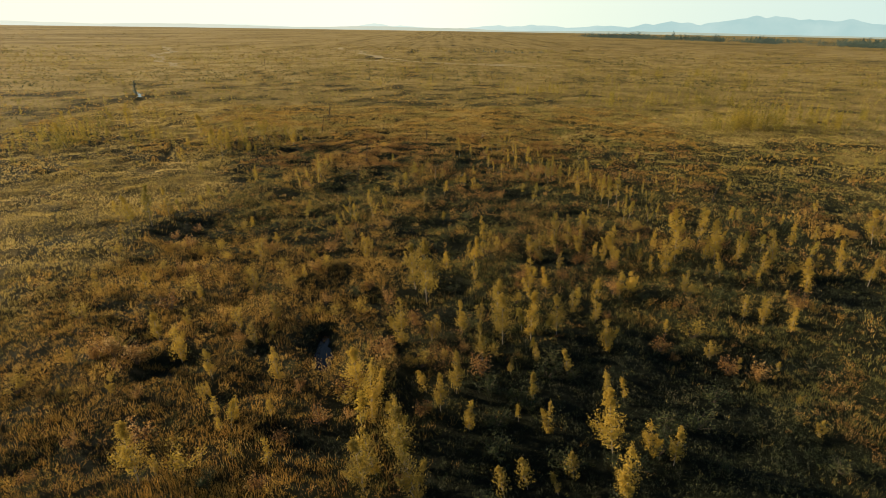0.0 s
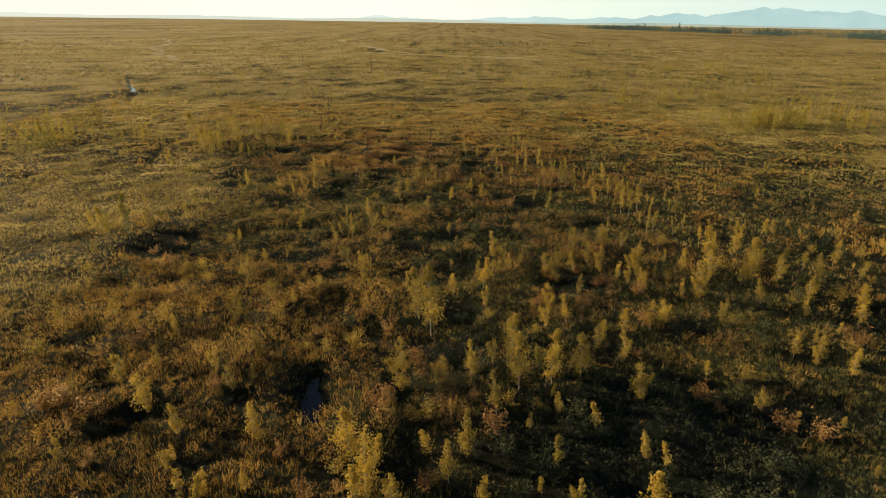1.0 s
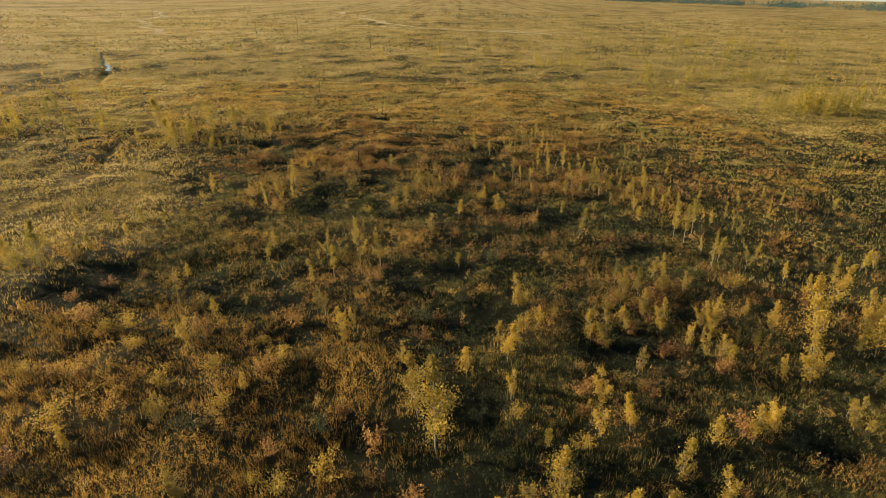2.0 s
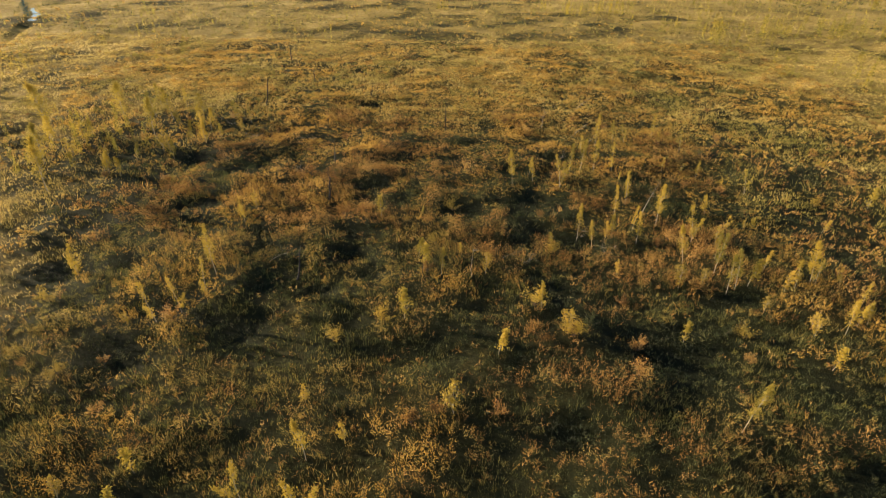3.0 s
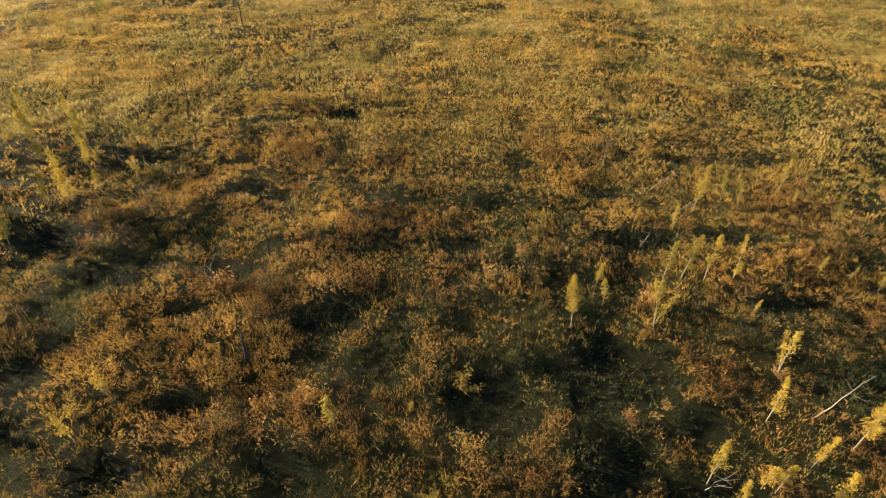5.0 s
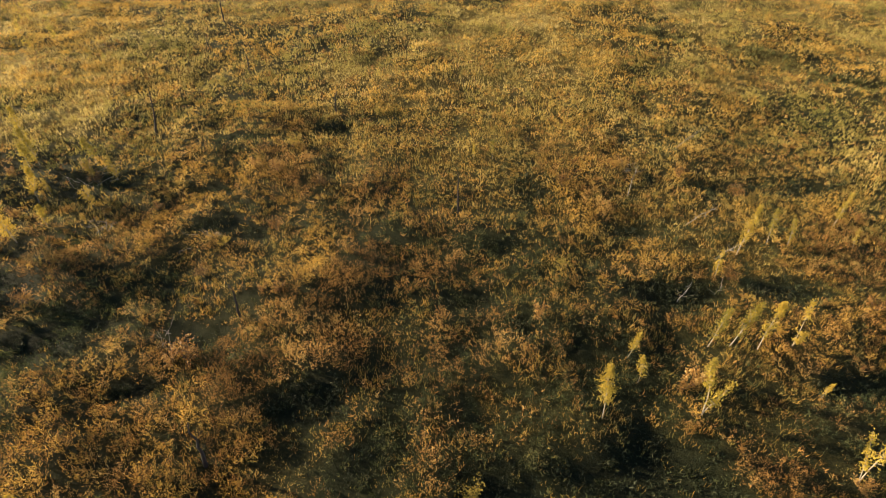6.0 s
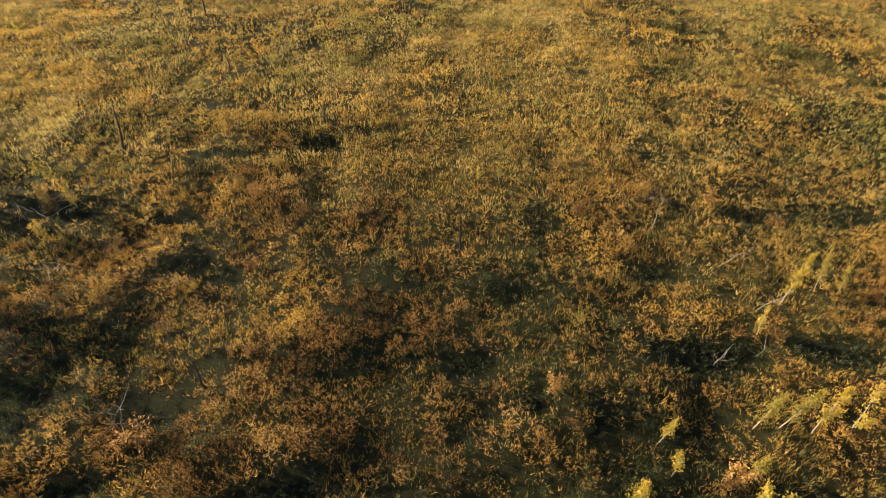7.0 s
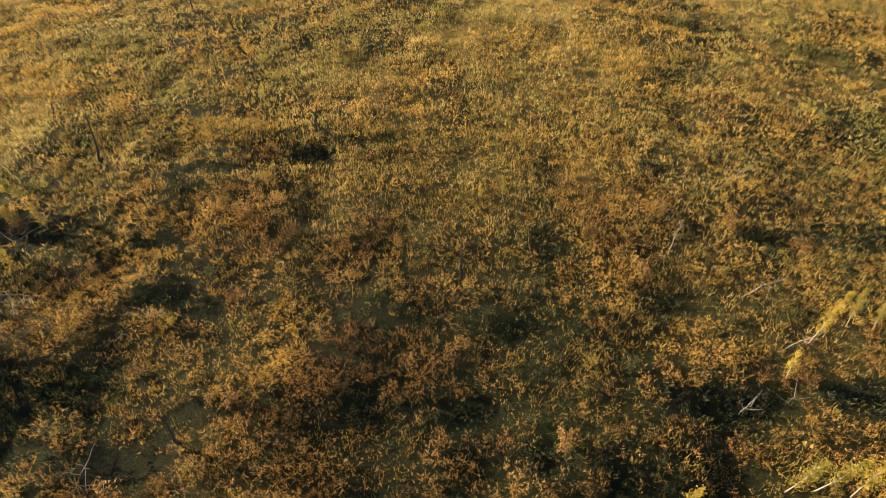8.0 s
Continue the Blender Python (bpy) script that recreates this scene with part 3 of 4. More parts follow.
def sedge_mesh(name, rng, x, y, tall, blades, width, mat):
    """Tufts of grass: bent blades that rise from a tussock and lean with the wind."""
    n = len(x)
    root = np.stack([x, y, ground_z(x, y)], -1)[:, None] + np.concatenate([rng.normal(size=(n, blades, 2)) * (0.05 + 0.2 * tall[:, None, None]), np.zeros((n, blades, 1))], -1)
    az = rng.uniform(0, 2 * np.pi, (n, blades))
    lean = rng.uniform(0.05, 0.6, (n, blades))
    h = tall[:, None] * rng.uniform(0.6, 1.2, (n, blades))
    tip = root + np.stack([h * (lean * np.cos(az) + 0.03), h * lean * np.sin(az), h * np.sqrt(1 - 0.6 * lean ** 2)], -1)
    a2 = rng.uniform(0, 2 * np.pi, (n, blades))
    side = np.stack([np.cos(a2), np.sin(a2), 0 * a2], -1) * (width * rng.uniform(0.6, 1.4, (n, blades)))[..., None]
    v = np.stack([root - side, root + side, tip], 2).reshape(-1, 3)
    return mesh_of(name, v, np.arange(len(v)).reshape(-1, 3), mat)


def cover(name, me, label, category):
    tagged(new(name, me), label, category, kind="stuff")


def build_cover():
    rng = np.random.default_rng(11)
    # close by: rust-coloured dwarf birch, olive willow, sedge
    for tier, shrubs, tufts, stems, leaves, leaf, blades, width in (("", 3.1, 14.5, 8, 9, 0.066, 9, 0.0105), ("side_", 1.9, 8.4, 6, 8, 0.11, 4, 0.022), ("flank_", 1.0, 4.6, 5, 6, 0.16, 5, 0.028)):
        core = tier == ""

        def here(x, y):
            return outer(x, y) if tier == "flank_" else inner(x, y) & (core_strip(x, y) == core)

        x, y = scatter(rng, -100, 96, -34, 174, shrubs * 2)
        keep = here(x, y) & (water_gap(x, y) > 0.5) & (rng.uniform(size=len(x)) < (0.43 + 0.57 * thick_scrub(x, y)) * (1 - 0.85 * open_rise(x, y) * (not core)) * (1 - 0.72 * shade_patch(x, y)))
        x, y = x[keep], y[keep]
        s = shrub_cover(x, y)
        thick = thick_scrub(x, y)
        s = np.maximum(s, thick * (0.72 + 0.5 * (vnoise(x, y, 3.0, 47) - 0.5)))
        knobs = lumpy_scrub(x, y)
        s = np.maximum(s, knobs * (0.25 + 0.9 * vnoise(x, y, 2.1, 35)))
        lump = np.clip(vnoise(x, y, 2.1, 35) * 0.95 + (vnoise(x, y, 5.5, 36) - 0.5) * 0.8 + s * 0.35 - 0.25, 0, 1)
        # Weight of the painted shade at each shrub.
        shady = shaded_dip(x, y)
        east = shade_side(x, y)
        s = np.maximum(s, 0.55 * grove_shade(x, y))
        is_shrub = rng.uniform(size=len(x)) < s * np.where(lump > 0.33, 1.25 + 0.35 * knobs, 0.22 - 0.06 * knobs) * (1 - (0.4 + 0.05 * thick) * shady)
        kind = vnoise(x, y, 4.2, 31) * 0.6 + vnoise(x, y, 13, 33) * 0.4 + rng.uniform(-0.16, 0.16, len(x))
        kind = kind - 0.10 * grove_shade(x, y) - 0.3 * shady - 0.5 * shade_patch(x, y) + (0.12 + 0.35 * knobs) * (lump - 0.35) + 0.25 * warm(x, y) - 0.05 * (1 - sstep(80, 95, y)) - 0.07 * east
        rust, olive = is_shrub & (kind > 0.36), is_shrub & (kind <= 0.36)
        tall = (0.20 + 1.6 * lump ** 1.9 * (1 - 0.25 * sstep(62, 88, y)) * (1 - 0.4 * dry(x, y)) * (1 - 0.62 * shady) * (1 - 0.30 * sstep(92, 103, y))) * rng.uniform(0.75, 1.25, len(x))
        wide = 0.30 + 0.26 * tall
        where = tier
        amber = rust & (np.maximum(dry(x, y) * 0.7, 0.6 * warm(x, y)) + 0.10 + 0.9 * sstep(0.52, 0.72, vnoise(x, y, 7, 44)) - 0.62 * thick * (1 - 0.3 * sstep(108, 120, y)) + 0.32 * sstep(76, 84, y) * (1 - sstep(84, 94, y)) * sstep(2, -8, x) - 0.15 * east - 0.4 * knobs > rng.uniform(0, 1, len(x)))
        rust = rust & ~amber
        tawny = rust & (0.75 * (1 - sstep(84, 100, y)) * (1 - 0.6 * warm(x, y)) * (1 - 0.7 * sstep(-8, 2, x)) + 0.2 > vnoise(x, y, 3.1, 48) * 0.6 + rng.uniform(0, 0.55, len(x)))
        rust = rust & ~tawny
        cover(where + "tawny_scrub", scrub_mesh("tawny_scrub", rng, x[tawny], y[tawny], tall[tawny], wide[tawny], stems, leaves, leaf, M_TAWNY), "tawny brown dwarf scrub on the tundra", "shrubs")
        cover(where + "dwarf_birch_scrub", scrub_mesh("dwarf_birch_scrub", rng, x[rust], y[rust], tall[rust], wide[rust], stems, leaves, leaf, M_RUST), "rust and golden dwarf birch scrub on the tundra", "shrubs")
        cover(where + "amber_scrub", scrub_mesh("amber_scrub", rng, x[amber], y[amber], tall[amber], wide[amber], stems, leaves, leaf, M_AMBER), "amber yellow dwarf scrub on the dry rise", "shrubs")
        cover(where + "willow_scrub", scrub_mesh("willow_scrub", rng, x[olive], y[olive], tall[olive], wide[olive], stems, leaves - 3, leaf * 1.0, M_OLIVE), "olive green willow scrub filling the painted shade patches", "shrubs")
        if tier != "flank_":
            hx, hy = scatter(rng, -64, 60, 17, 174, 1.9 if core else 0.5)
            keep = here(hx, hy) & (water_gap(hx, hy) > 0.2) & (rng.uniform(size=len(hx)) < (0.75 + 0.4 * (vnoise(hx, hy, 1.5, 39) - 0.5)) * (0.72 + 0.28 * thick_scrub(hx, hy)) * (1 - 0.4 * shade_patch(hx, hy)))
            hx, hy = hx[keep], hy[keep]
            low = rng.uniform(0.14, 0.32, len(hx))
            ruddy = vnoise(hx, hy, 3, 40) + rng.uniform(-0.2, 0.2, len(hx)) - 0.6 * np.maximum(grove_shade(hx, hy), shaded_dip(hx, hy)) > 0.5
            cover(tier + "low_heath", scrub_mesh("low_heath", rng, hx[~ruddy], hy[~ruddy], low[~ruddy], 0.26 + low[~ruddy] * 0.5, 5, 3, 0.12, M_OLIVE, 0.4), "low dark green heath between the shrubs", "heath")
            cover(tier + "low_berry_heath", scrub_mesh("low_berry_heath", rng, hx[ruddy], hy[ruddy], low[ruddy], 0.26 + low[ruddy] * 0.5, 5, 3, 0.12, M_RUST, 0.4), "low rust coloured berry heath between the shrubs", "heath")
            # Dark moss plants fill the patches in place of shade.
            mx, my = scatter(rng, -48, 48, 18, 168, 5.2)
            keep = here(mx, my) & (shade_patch(mx, my) > rng.uniform(0.2, 0.9, len(mx))) & (water_gap(mx, my) > 0.1)
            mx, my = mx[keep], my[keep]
            cover(tier + "shaded_moss_heath", scrub_mesh("shaded_moss_heath", rng, mx, my, rng.uniform(0.10, 0.45, len(mx)) * (0.5 + vnoise(mx, my, 1.3, 75)), np.full(len(mx), 0.32), 5, 4, 0.10, M_SHADED_MOSS, 0.3), "dark green moss heath with the shade between shrubs painted in", "heath")
        gx, gy = scatter(rng, -100, 96, -34, 174, tufts)
        s = shrub_cover(gx, gy)
        clump = np.clip(vnoise(gx, gy, 2.1, 35) * 0.95 + (vnoise(gx, gy, 5.5, 36) - 0.5) * 0.8 + np.maximum(s, 0.72 * thick_scrub(gx, gy)) * 0.35 - 0.25, 0, 1)
        gap = 1 - sstep(0.26, 0.40, clump)
        s = np.maximum(s * (1 - 0.8 * gap), 0.9 * thick_scrub(gx, gy) * (1 - gap))
        keep = here(gx, gy) & (water_gap(gx, gy) > 0.1) & (rng.uniform(size=len(gx)) > s * 0.75) & (rng.uniform(size=len(gx)) > 0.1 * lumpy_scrub(gx, gy)) & (rng.uniform(size=len(gx)) > 0.35 * open_rise(gx, gy))
        hump = vnoise(gx, gy, 1.9, 37) * 0.75 + vnoise(gx, gy, 5, 38) * 0.35
        keep = keep & (hump + 0.5 * gap > rng.uniform(0.0, 0.5, len(gx))) & (rng.uniform(size=len(gx)) > 0.9 * shade_patch(gx, gy))
        gx, gy, hump = gx[keep], gy[keep], hump[keep]
        gh = (0.12 + 0.36 * np.clip(hump, 0, 1) ** 1.4) * rng.uniform(0.8, 1.25, len(gx))
        gh = gh * (1 - 0.35 * thick_scrub(gx, gy))
        pale = dry(gx, gy) * (1 - 0.4 * sstep(100, 115, gy) * (1 - sstep(140, 170, gy)) * (1 - sstep(30, 50, np.abs(gx + 2)))) > rng.uniform(0.05, 0.95, len(gx))
        pale = pale & (rng.uniform(size=len(gx)) > 0.65 * sstep(5, 60, gx))
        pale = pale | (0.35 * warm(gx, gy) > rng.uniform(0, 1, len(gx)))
        thin = ~pale & (rng.uniform(size=len(gx)) > 0.8 * grove_shade(gx, gy))
        # Greener, darker tufts carry the shade between birches and rounded shrubs.
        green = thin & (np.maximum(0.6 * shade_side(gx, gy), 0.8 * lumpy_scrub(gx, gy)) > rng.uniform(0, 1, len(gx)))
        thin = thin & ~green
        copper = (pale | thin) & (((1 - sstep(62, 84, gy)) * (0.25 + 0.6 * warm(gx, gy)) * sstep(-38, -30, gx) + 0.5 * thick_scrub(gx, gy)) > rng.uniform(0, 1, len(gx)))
        pale, thin = pale & ~copper, thin & ~copper
        cover(where + "green_sedge", sedge_mesh("green_sedge", rng, gx[green], gy[green], gh[green], blades, width, M_GREEN), "olive green sedge on mossy ground, darkened for the shade between plants", "grass")
        cover(where + "sedge_grass", sedge_mesh("sedge_grass", rng, gx[thin], gy[thin], gh[thin], blades, width, M_GRASS), "golden green sedge tussocks", "grass")
        cover(where + "copper_grass", sedge_mesh("copper_grass", rng, gx[copper], gy[copper], gh[copper] * 1.35, blades, width, M_COPPER), "copper orange sedge tussocks among the shrubs", "grass")
        cover(where + "straw_grass", sedge_mesh("straw_grass", rng, gx[pale], gy[pale], gh[pale], blades, width, M_STRAW), "dry straw coloured sedge tussocks", "grass")
    # the golden rise beyond the thick scrub
    x, y = scatter(rng, -62, 58, 108, 174, 2.4)
    chance = (1 - thick_scrub(x, y)) * sstep(106, 122, y) * (1 - 0.5 * sstep(150, 174, y)) * (0.55 + 0.9 * (vnoise(x, y, 2.6, 81) - 0.25))
    keep = inner(x, y) & (water_gap(x, y) > 1.0) & (rng.uniform(size=len(x)) < chance) & (shaded_dip(x, y) < 0.6)
    x, y = x[keep], y[keep]
    tall = (0.20 + 0.75 * vnoise(x, y, 2.2, 82) ** 1.7) * rng.uniform(0.75, 1.25, len(x))
    tone = vnoise(x, y, 9, 83) * 0.6 + vnoise(x, y, 3, 84) * 0.4 + rng.uniform(-0.2, 0.2, len(x))
    for name, pick, mat, text in (("rise_amber_scrub", tone > 0.52, M_AMBER, "amber gold dwarf scrub on the open rise"), ("rise_rust_scrub", (tone > 0.42) & (tone <= 0.52), M_RUST, "rust coloured dwarf scrub on the open rise"), ("rise_straw_scrub", tone <= 0.42, M_GRASS, "pale straw coloured dwarf scrub on the open rise")):
        cover(name, scrub_mesh(name, rng, x[pick], y[pick], tall[pick], 0.36 + 0.3 * tall[pick], 6, 5, 0.12, mat, 0.3), text, "shrubs")
    # soft golden grass on the rise
    x, y = scatter(rng, -52, 44, 108, 160, 6.0)
    hump = vnoise(x, y, 1.7, 86) * 0.7 + vnoise(x, y, 4.5, 87) * 0.4
    keep = inner(x, y) & (water_gap(x, y) > 0.6) & (hump * sstep(108, 126, y + 0.25 * x) * (1 - 0.6 * sstep(5, 30, x)) * (1 - 0.45 * sstep(135, 160, y)) > rng.uniform(0.1, 0.75, len(x))) & (shade_patch(x, y) < 0.4)
    x, y, hump = x[keep], y[keep], hump[keep]
    cover("rise_gold_grass", sedge_mesh("rise_gold_grass", rng, x, y, 0.16 + 0.4 * hump ** 1.5, 6, 0.016, M_STRAW), "soft golden grass on the open rise", "grass")
    # green sedge that lines the gully
    x, y = scatter(rng, 12, 46, 134, 158, 9.0)
    d = near_line(x, y, GULLY)
    keep = (d > 0.25) & (d < 1.1 + 0.9 * vnoise(x, y, 1.5, 85)) & (np.hypot(x - PIT[0], (y - PIT[1]) * 0.6) > 1.5)
    cover("gully_sedge", sedge_mesh("gully_sedge", rng, x[keep], y[keep], rng.uniform(0.25, 0.55, int(keep.sum())), 6, 0.03, M_GREEN), "olive green sedge lining the gully", "grass")
    # middle distance
    px, py = scatter(rng, -420, 420, 20, 430, 0.36)
    d = np.hypot(px, py - 60)
    keep = ~inner(px, py) & ~outer(px, py) & (np.abs(px) < 60 + 0.9 * py) & (rng.uniform(size=len(px)) < np.clip(75 / d, 0, 1) ** 1.1) & (water_gap(px, py) > 0.6)
    px, py, d = px[keep], py[keep], d[keep]
    s = shrub_cover(px, py)
    kind = vnoise(px, py, 9, 31) + rng.uniform(-0.15, 0.15, len(px))
    grow = 0.8 + 0.35 * np.clip(d / 200, 0, 1.6)
    tall = (0.35 + 0.5 * vnoise(px, py, 6, 35)) * grow
    rust = (rng.uniform(size=len(px)) < s) & (kind > 0.40)
    olive = (rng.uniform(size=len(px)) < s * 0.25) & ~rust & (kind < 0.5)
    straw = ~rust & ~olive
    cover("far_birch_scrub", scrub_mesh("far_birch_scrub", rng, px[rust], py[rust], tall[rust], 0.7 * grow[rust], 5, 4, 0.24, M_AMBER), "amber scrub in the middle distance", "shrubs")
    cover("far_willow_scrub", scrub_mesh("far_willow_scrub", rng, px[olive], py[olive], tall[olive], 0.7 * grow[olive], 5, 6, 0.2, M_OLIVE), "dark olive scrub in the middle distance", "shrubs")
    cover("far_sedge", sedge_mesh("far_sedge", rng, px[straw], py[straw], tall[straw], 5, 0.05, M_GRASS), "golden sedge in the middle distance", "grass")
    # tussocks that roughen the plain farther out, larger and sparser with distance
    for near, far, count, leaf, where in ((150, 260, 9000, 0.50, "middle"), (260, 420, 8000, 0.80, "outer"), (420, 720, 7000, 1.25, "outermost")):
        r, az = near * (far / near) ** rng.uniform(0, 1, count), np.radians(rng.uniform(-46, 46, count))
        tx, ty = r * np.sin(az), r * np.cos(az)
        keep = ~inner(tx, ty) & ~outer(tx, ty) & (vnoise(tx, ty, 14, 94) + rng.uniform(-0.3, 0.3, count) > 0.35) & (water_gap(tx, ty) > 1.0)
        tx, ty = tx[keep], ty[keep]
        shade = vnoise(tx, ty, 40, 95) + rng.uniform(-0.35, 0.35, len(tx))
        low = rng.uniform(0.45, 0.8, len(tx)) * leaf
        for pick, mat, text in ((shade < 0.38, M_OLIVE, "dark olive"), ((shade >= 0.38) & (shade < 0.62), M_TAWNY, "tawny"), (shade >= 0.62, M_GRASS, "golden")):
            cover(where + "_tussocks", scrub_mesh("tussocks", rng, tx[pick], ty[pick], low[pick], low[pick] * 2.4, 3, 2, leaf * 0.62, mat, 0.3), text + " tussocks on the open plain", "grass")
    # far off: scattered thickets on the open plain
    qx, qy = scatter(rng, -1500, 1500, 380, 1900, 0.0036)
    d = np.hypot(qx, qy)
    keep = (np.abs(qx) < 100 + 0.9 * qy) & (rng.uniform(size=len(qx)) < np.clip(480 / d, 0, 1) ** 1.2) & (vnoise(qx, qy, 60, 43) > 0.5)
    qx, qy = qx[keep], qy[keep]
    big = rng.uniform(0.8, 1.6, len(qx)) * (0.8 + np.hypot(qx, qy) / 1500)
    cover("distant_thickets", scrub_mesh("distant_thickets", rng, qx, qy, big, 1.8 * big, 5, 7, 0.62, M_TAWNY), "low dark thickets scattered over the far plain", "shrubs")


build_cover()


# ---- trees ----
def make_birch(seed, height, slim, leaves, leaf, bend, clear=0.2, mat=None, stems=1, name="birch_tree"):
    """A young birch: one or more curved pale stems with limbs, and an airy egg-shaped crown of small leaves in clusters along them."""
    rng = np.random.default_rng(seed)
    t = np.linspace(0, 1, 9)
    tubes, centres = [], []
    for stem in range(stems):
        az = rng.uniform(0, 2 * np.pi)
        tall = height * (1.0 if stem == 0 else rng.uniform(0.6, 0.85))
        lean = bend if stem == 0 else bend + 0.16 * height
        line = np.c_[lean * t ** 1.5 * np.cos(az) + 0.03 * np.sin(5 * t + seed), lean * t ** 1.5 * np.sin(az) + 0.03 * np.cos(4 * t + seed), tall * t - 0.1]
        r0 = (0.0055 * height + 0.006) * (1.0 if stem == 0 else 0.7)
        tubes.append(tube(line, r0 * (1 - 0.9 * t) + 0.004, 5))
        share = leaves / stems
        limbs = int((14 + height * 9) / stems ** 0.5)
        for i in range(limbs):
            w = rng.uniform(0, 0.97)
            k = (clear + (1 - clear) * w) * 8
            a = line[int(k)] * (1 - k % 1) + line[min(8, int(k) + 1)] * (k % 1)
            swell = 1.2 * (1 - w) ** 0.75 * min(1, (w + 0.08) / 0.28) ** 0.6
            reach = slim * tall * (0.07 + swell) * rng.uniform(0.35, 1.1)
            b = rng.uniform(0, 2 * np.pi)
            rise = reach * rng.uniform(0.5, 1.5)
            s = np.linspace(0, 1, 2)
            limb = a + np.c_[reach * s * np.cos(b), reach * s * np.sin(b), rise * s ** 1.15]
            if i % 2 == 0:
                tubes.append(tube(limb, 0.012 * (1 - 0.8 * s) + 0.003, 3))
            m = max(5, int(share / limbs * rng.uniform(0.35, 1.65)))
            u = rng.uniform(0.3, 1.1, m)
            centres.append(a + (limb[-1] - a) * u[:, None] + rng.normal(size=(m, 3)) * (0.045 + 0.16 * reach))
        m = int(share / 12)
        k = rng.uniform(0.80, 0.999, m) * 8
        ki = k.astype(int)
        tip = line[ki] * (1 - (k - ki))[:, None] + line[ki + 1] * (k - ki)[:, None]
        centres.append(tip + rng.normal(size=(m, 3)) * 0.06 * np.array([1, 1, 1.6]))
    c = np.concatenate(centres)
    c[:, 2] = np.maximum(c[:, 2], 0.15)
    v = leaf_tris(rng, c, leaf * rng.uniform(0.6, 1.35, len(c)), 0.1)
    root = new(name)
    part("trunk", mesh_of("birch_trunk", *join_tubes(tubes), M_BARK, True), root, "pale trunk with thin limbs")
    part("crown", mesh_of("birch_crown", v, np.arange(len(v)).reshape(-1, 3), mat or M_GOLD), root, "golden leaves")
    return root


def make_bush(seed, tall, wide, leaves, mat):
    """A rounded shrub: many twigs fanning from the root, leaves along them."""
    rng = np.random.default_rng(seed)
    tubes, centres = [], []
    twigs = 16
    for i in range(twigs):
        az, out = rng.uniform(0, 2 * np.pi), wide * rng.uniform(0.1, 1) ** 0.6
        s = np.linspace(0, 1, 3)
        top = tall * (1.05 - 0.5 * (out / wide) ** 2) * rng.uniform(0.8, 1.1)
        twig = np.c_[out * np.cos(az) * s ** 1.2, out * np.sin(az) * s ** 1.2, top * s - 0.05]
        if i < 10:
            tubes.append(tube(twig, 0.014 * (1 - 0.8 * s) + 0.003, 3))
        m = leaves // twigs
        w = rng.uniform(0.3, 1.04, m) ** 0.8
        centres.append(np.c_[twig[-1, 0] * w ** 1.2, twig[-1, 1] * w ** 1.2, top * w] + rng.normal(size=(m, 3)) * 0.11 * wide)
    c = np.concatenate(centres)
    c[:, 2] = np.maximum(c[:, 2], 0.05)
    v = leaf_tris(rng, c, 0.078 * rng.uniform(0.6, 1.4, len(c)), 0.4)
    root = new("birch_bush")
    part("stem", mesh_of("bush_stems", *join_tubes(tubes), M_TWIG, True), root, "thin brown stems")
    part("foliage", mesh_of("bush_foliage", v, np.arange(len(v)).reshape(-1, 3), mat), root)
    return root


def make_snag(seed, height, lean, mat, twigs, name):
    """A dead standing trunk, broken off at the top, with a few stubs."""
    rng = np.random.default_rng(seed)
    t = np.linspace(0, 1, 7)
    line = np.c_[lean * t ** 1.2 + 0.05 * np.sin(6 * t + seed) + rng.normal(size=7) * 0.035, 0.05 * np.cos(5 * t + seed) + rng.normal(size=7) * 0.035, height * t - 0.15]
    tubes = [tube(line, (0.09 if mat is M_CHAR else 0.034) * (1 - 0.8 * t) * min(1.2, 0.45 + height / 5), 6)]
    for i in range(twigs):
        u = rng.uniform(0.3, 0.98)
        a = line[0] + (line[-1] - line[0]) * u
        b, reach = rng.uniform(0, 2 * np.pi), rng.uniform(0.25, 0.8)
        s = np.linspace(0, 1, 4)
        tubes.append(tube(a + np.c_[reach * s * np.cos(b), reach * s * np.sin(b), reach * rng.uniform(0.1, 1.0) * s ** 1.4], 0.014 * (1 - 0.85 * s) + 0.002, 4))
    root = new(name)
    v, f = tubes[0]
    part("trunk", mesh_of("snag_trunk", v, f, mat, True), root)
    for v, f in tubes[1:]:
        part("branch", mesh_of("snag_branch", v, f, mat, True), root)
    return root


def put(ob, m, used):
    """Moves the first of a kind to its place, copies it for the others."""
    if ob in used:
        return copy_thing(ob, m @ Matrix.Scale(1 / ob.scale.x, 4))
    used.add(ob)
    ob.matrix_basis = m
    return ob


def spot(x, y, turn, size, tilt=0.0, lean=0.0):
    """A place on the ground; lean tips the plant westwards, towards the light."""
    z = float(ground_z(np.array([x]), np.array([y]))[0])
    return pose(x, y, z, 0, -lean, 0) @ pose(0, 0, 0, tilt, 0, turn) @ Matrix.Scale(size, 4)


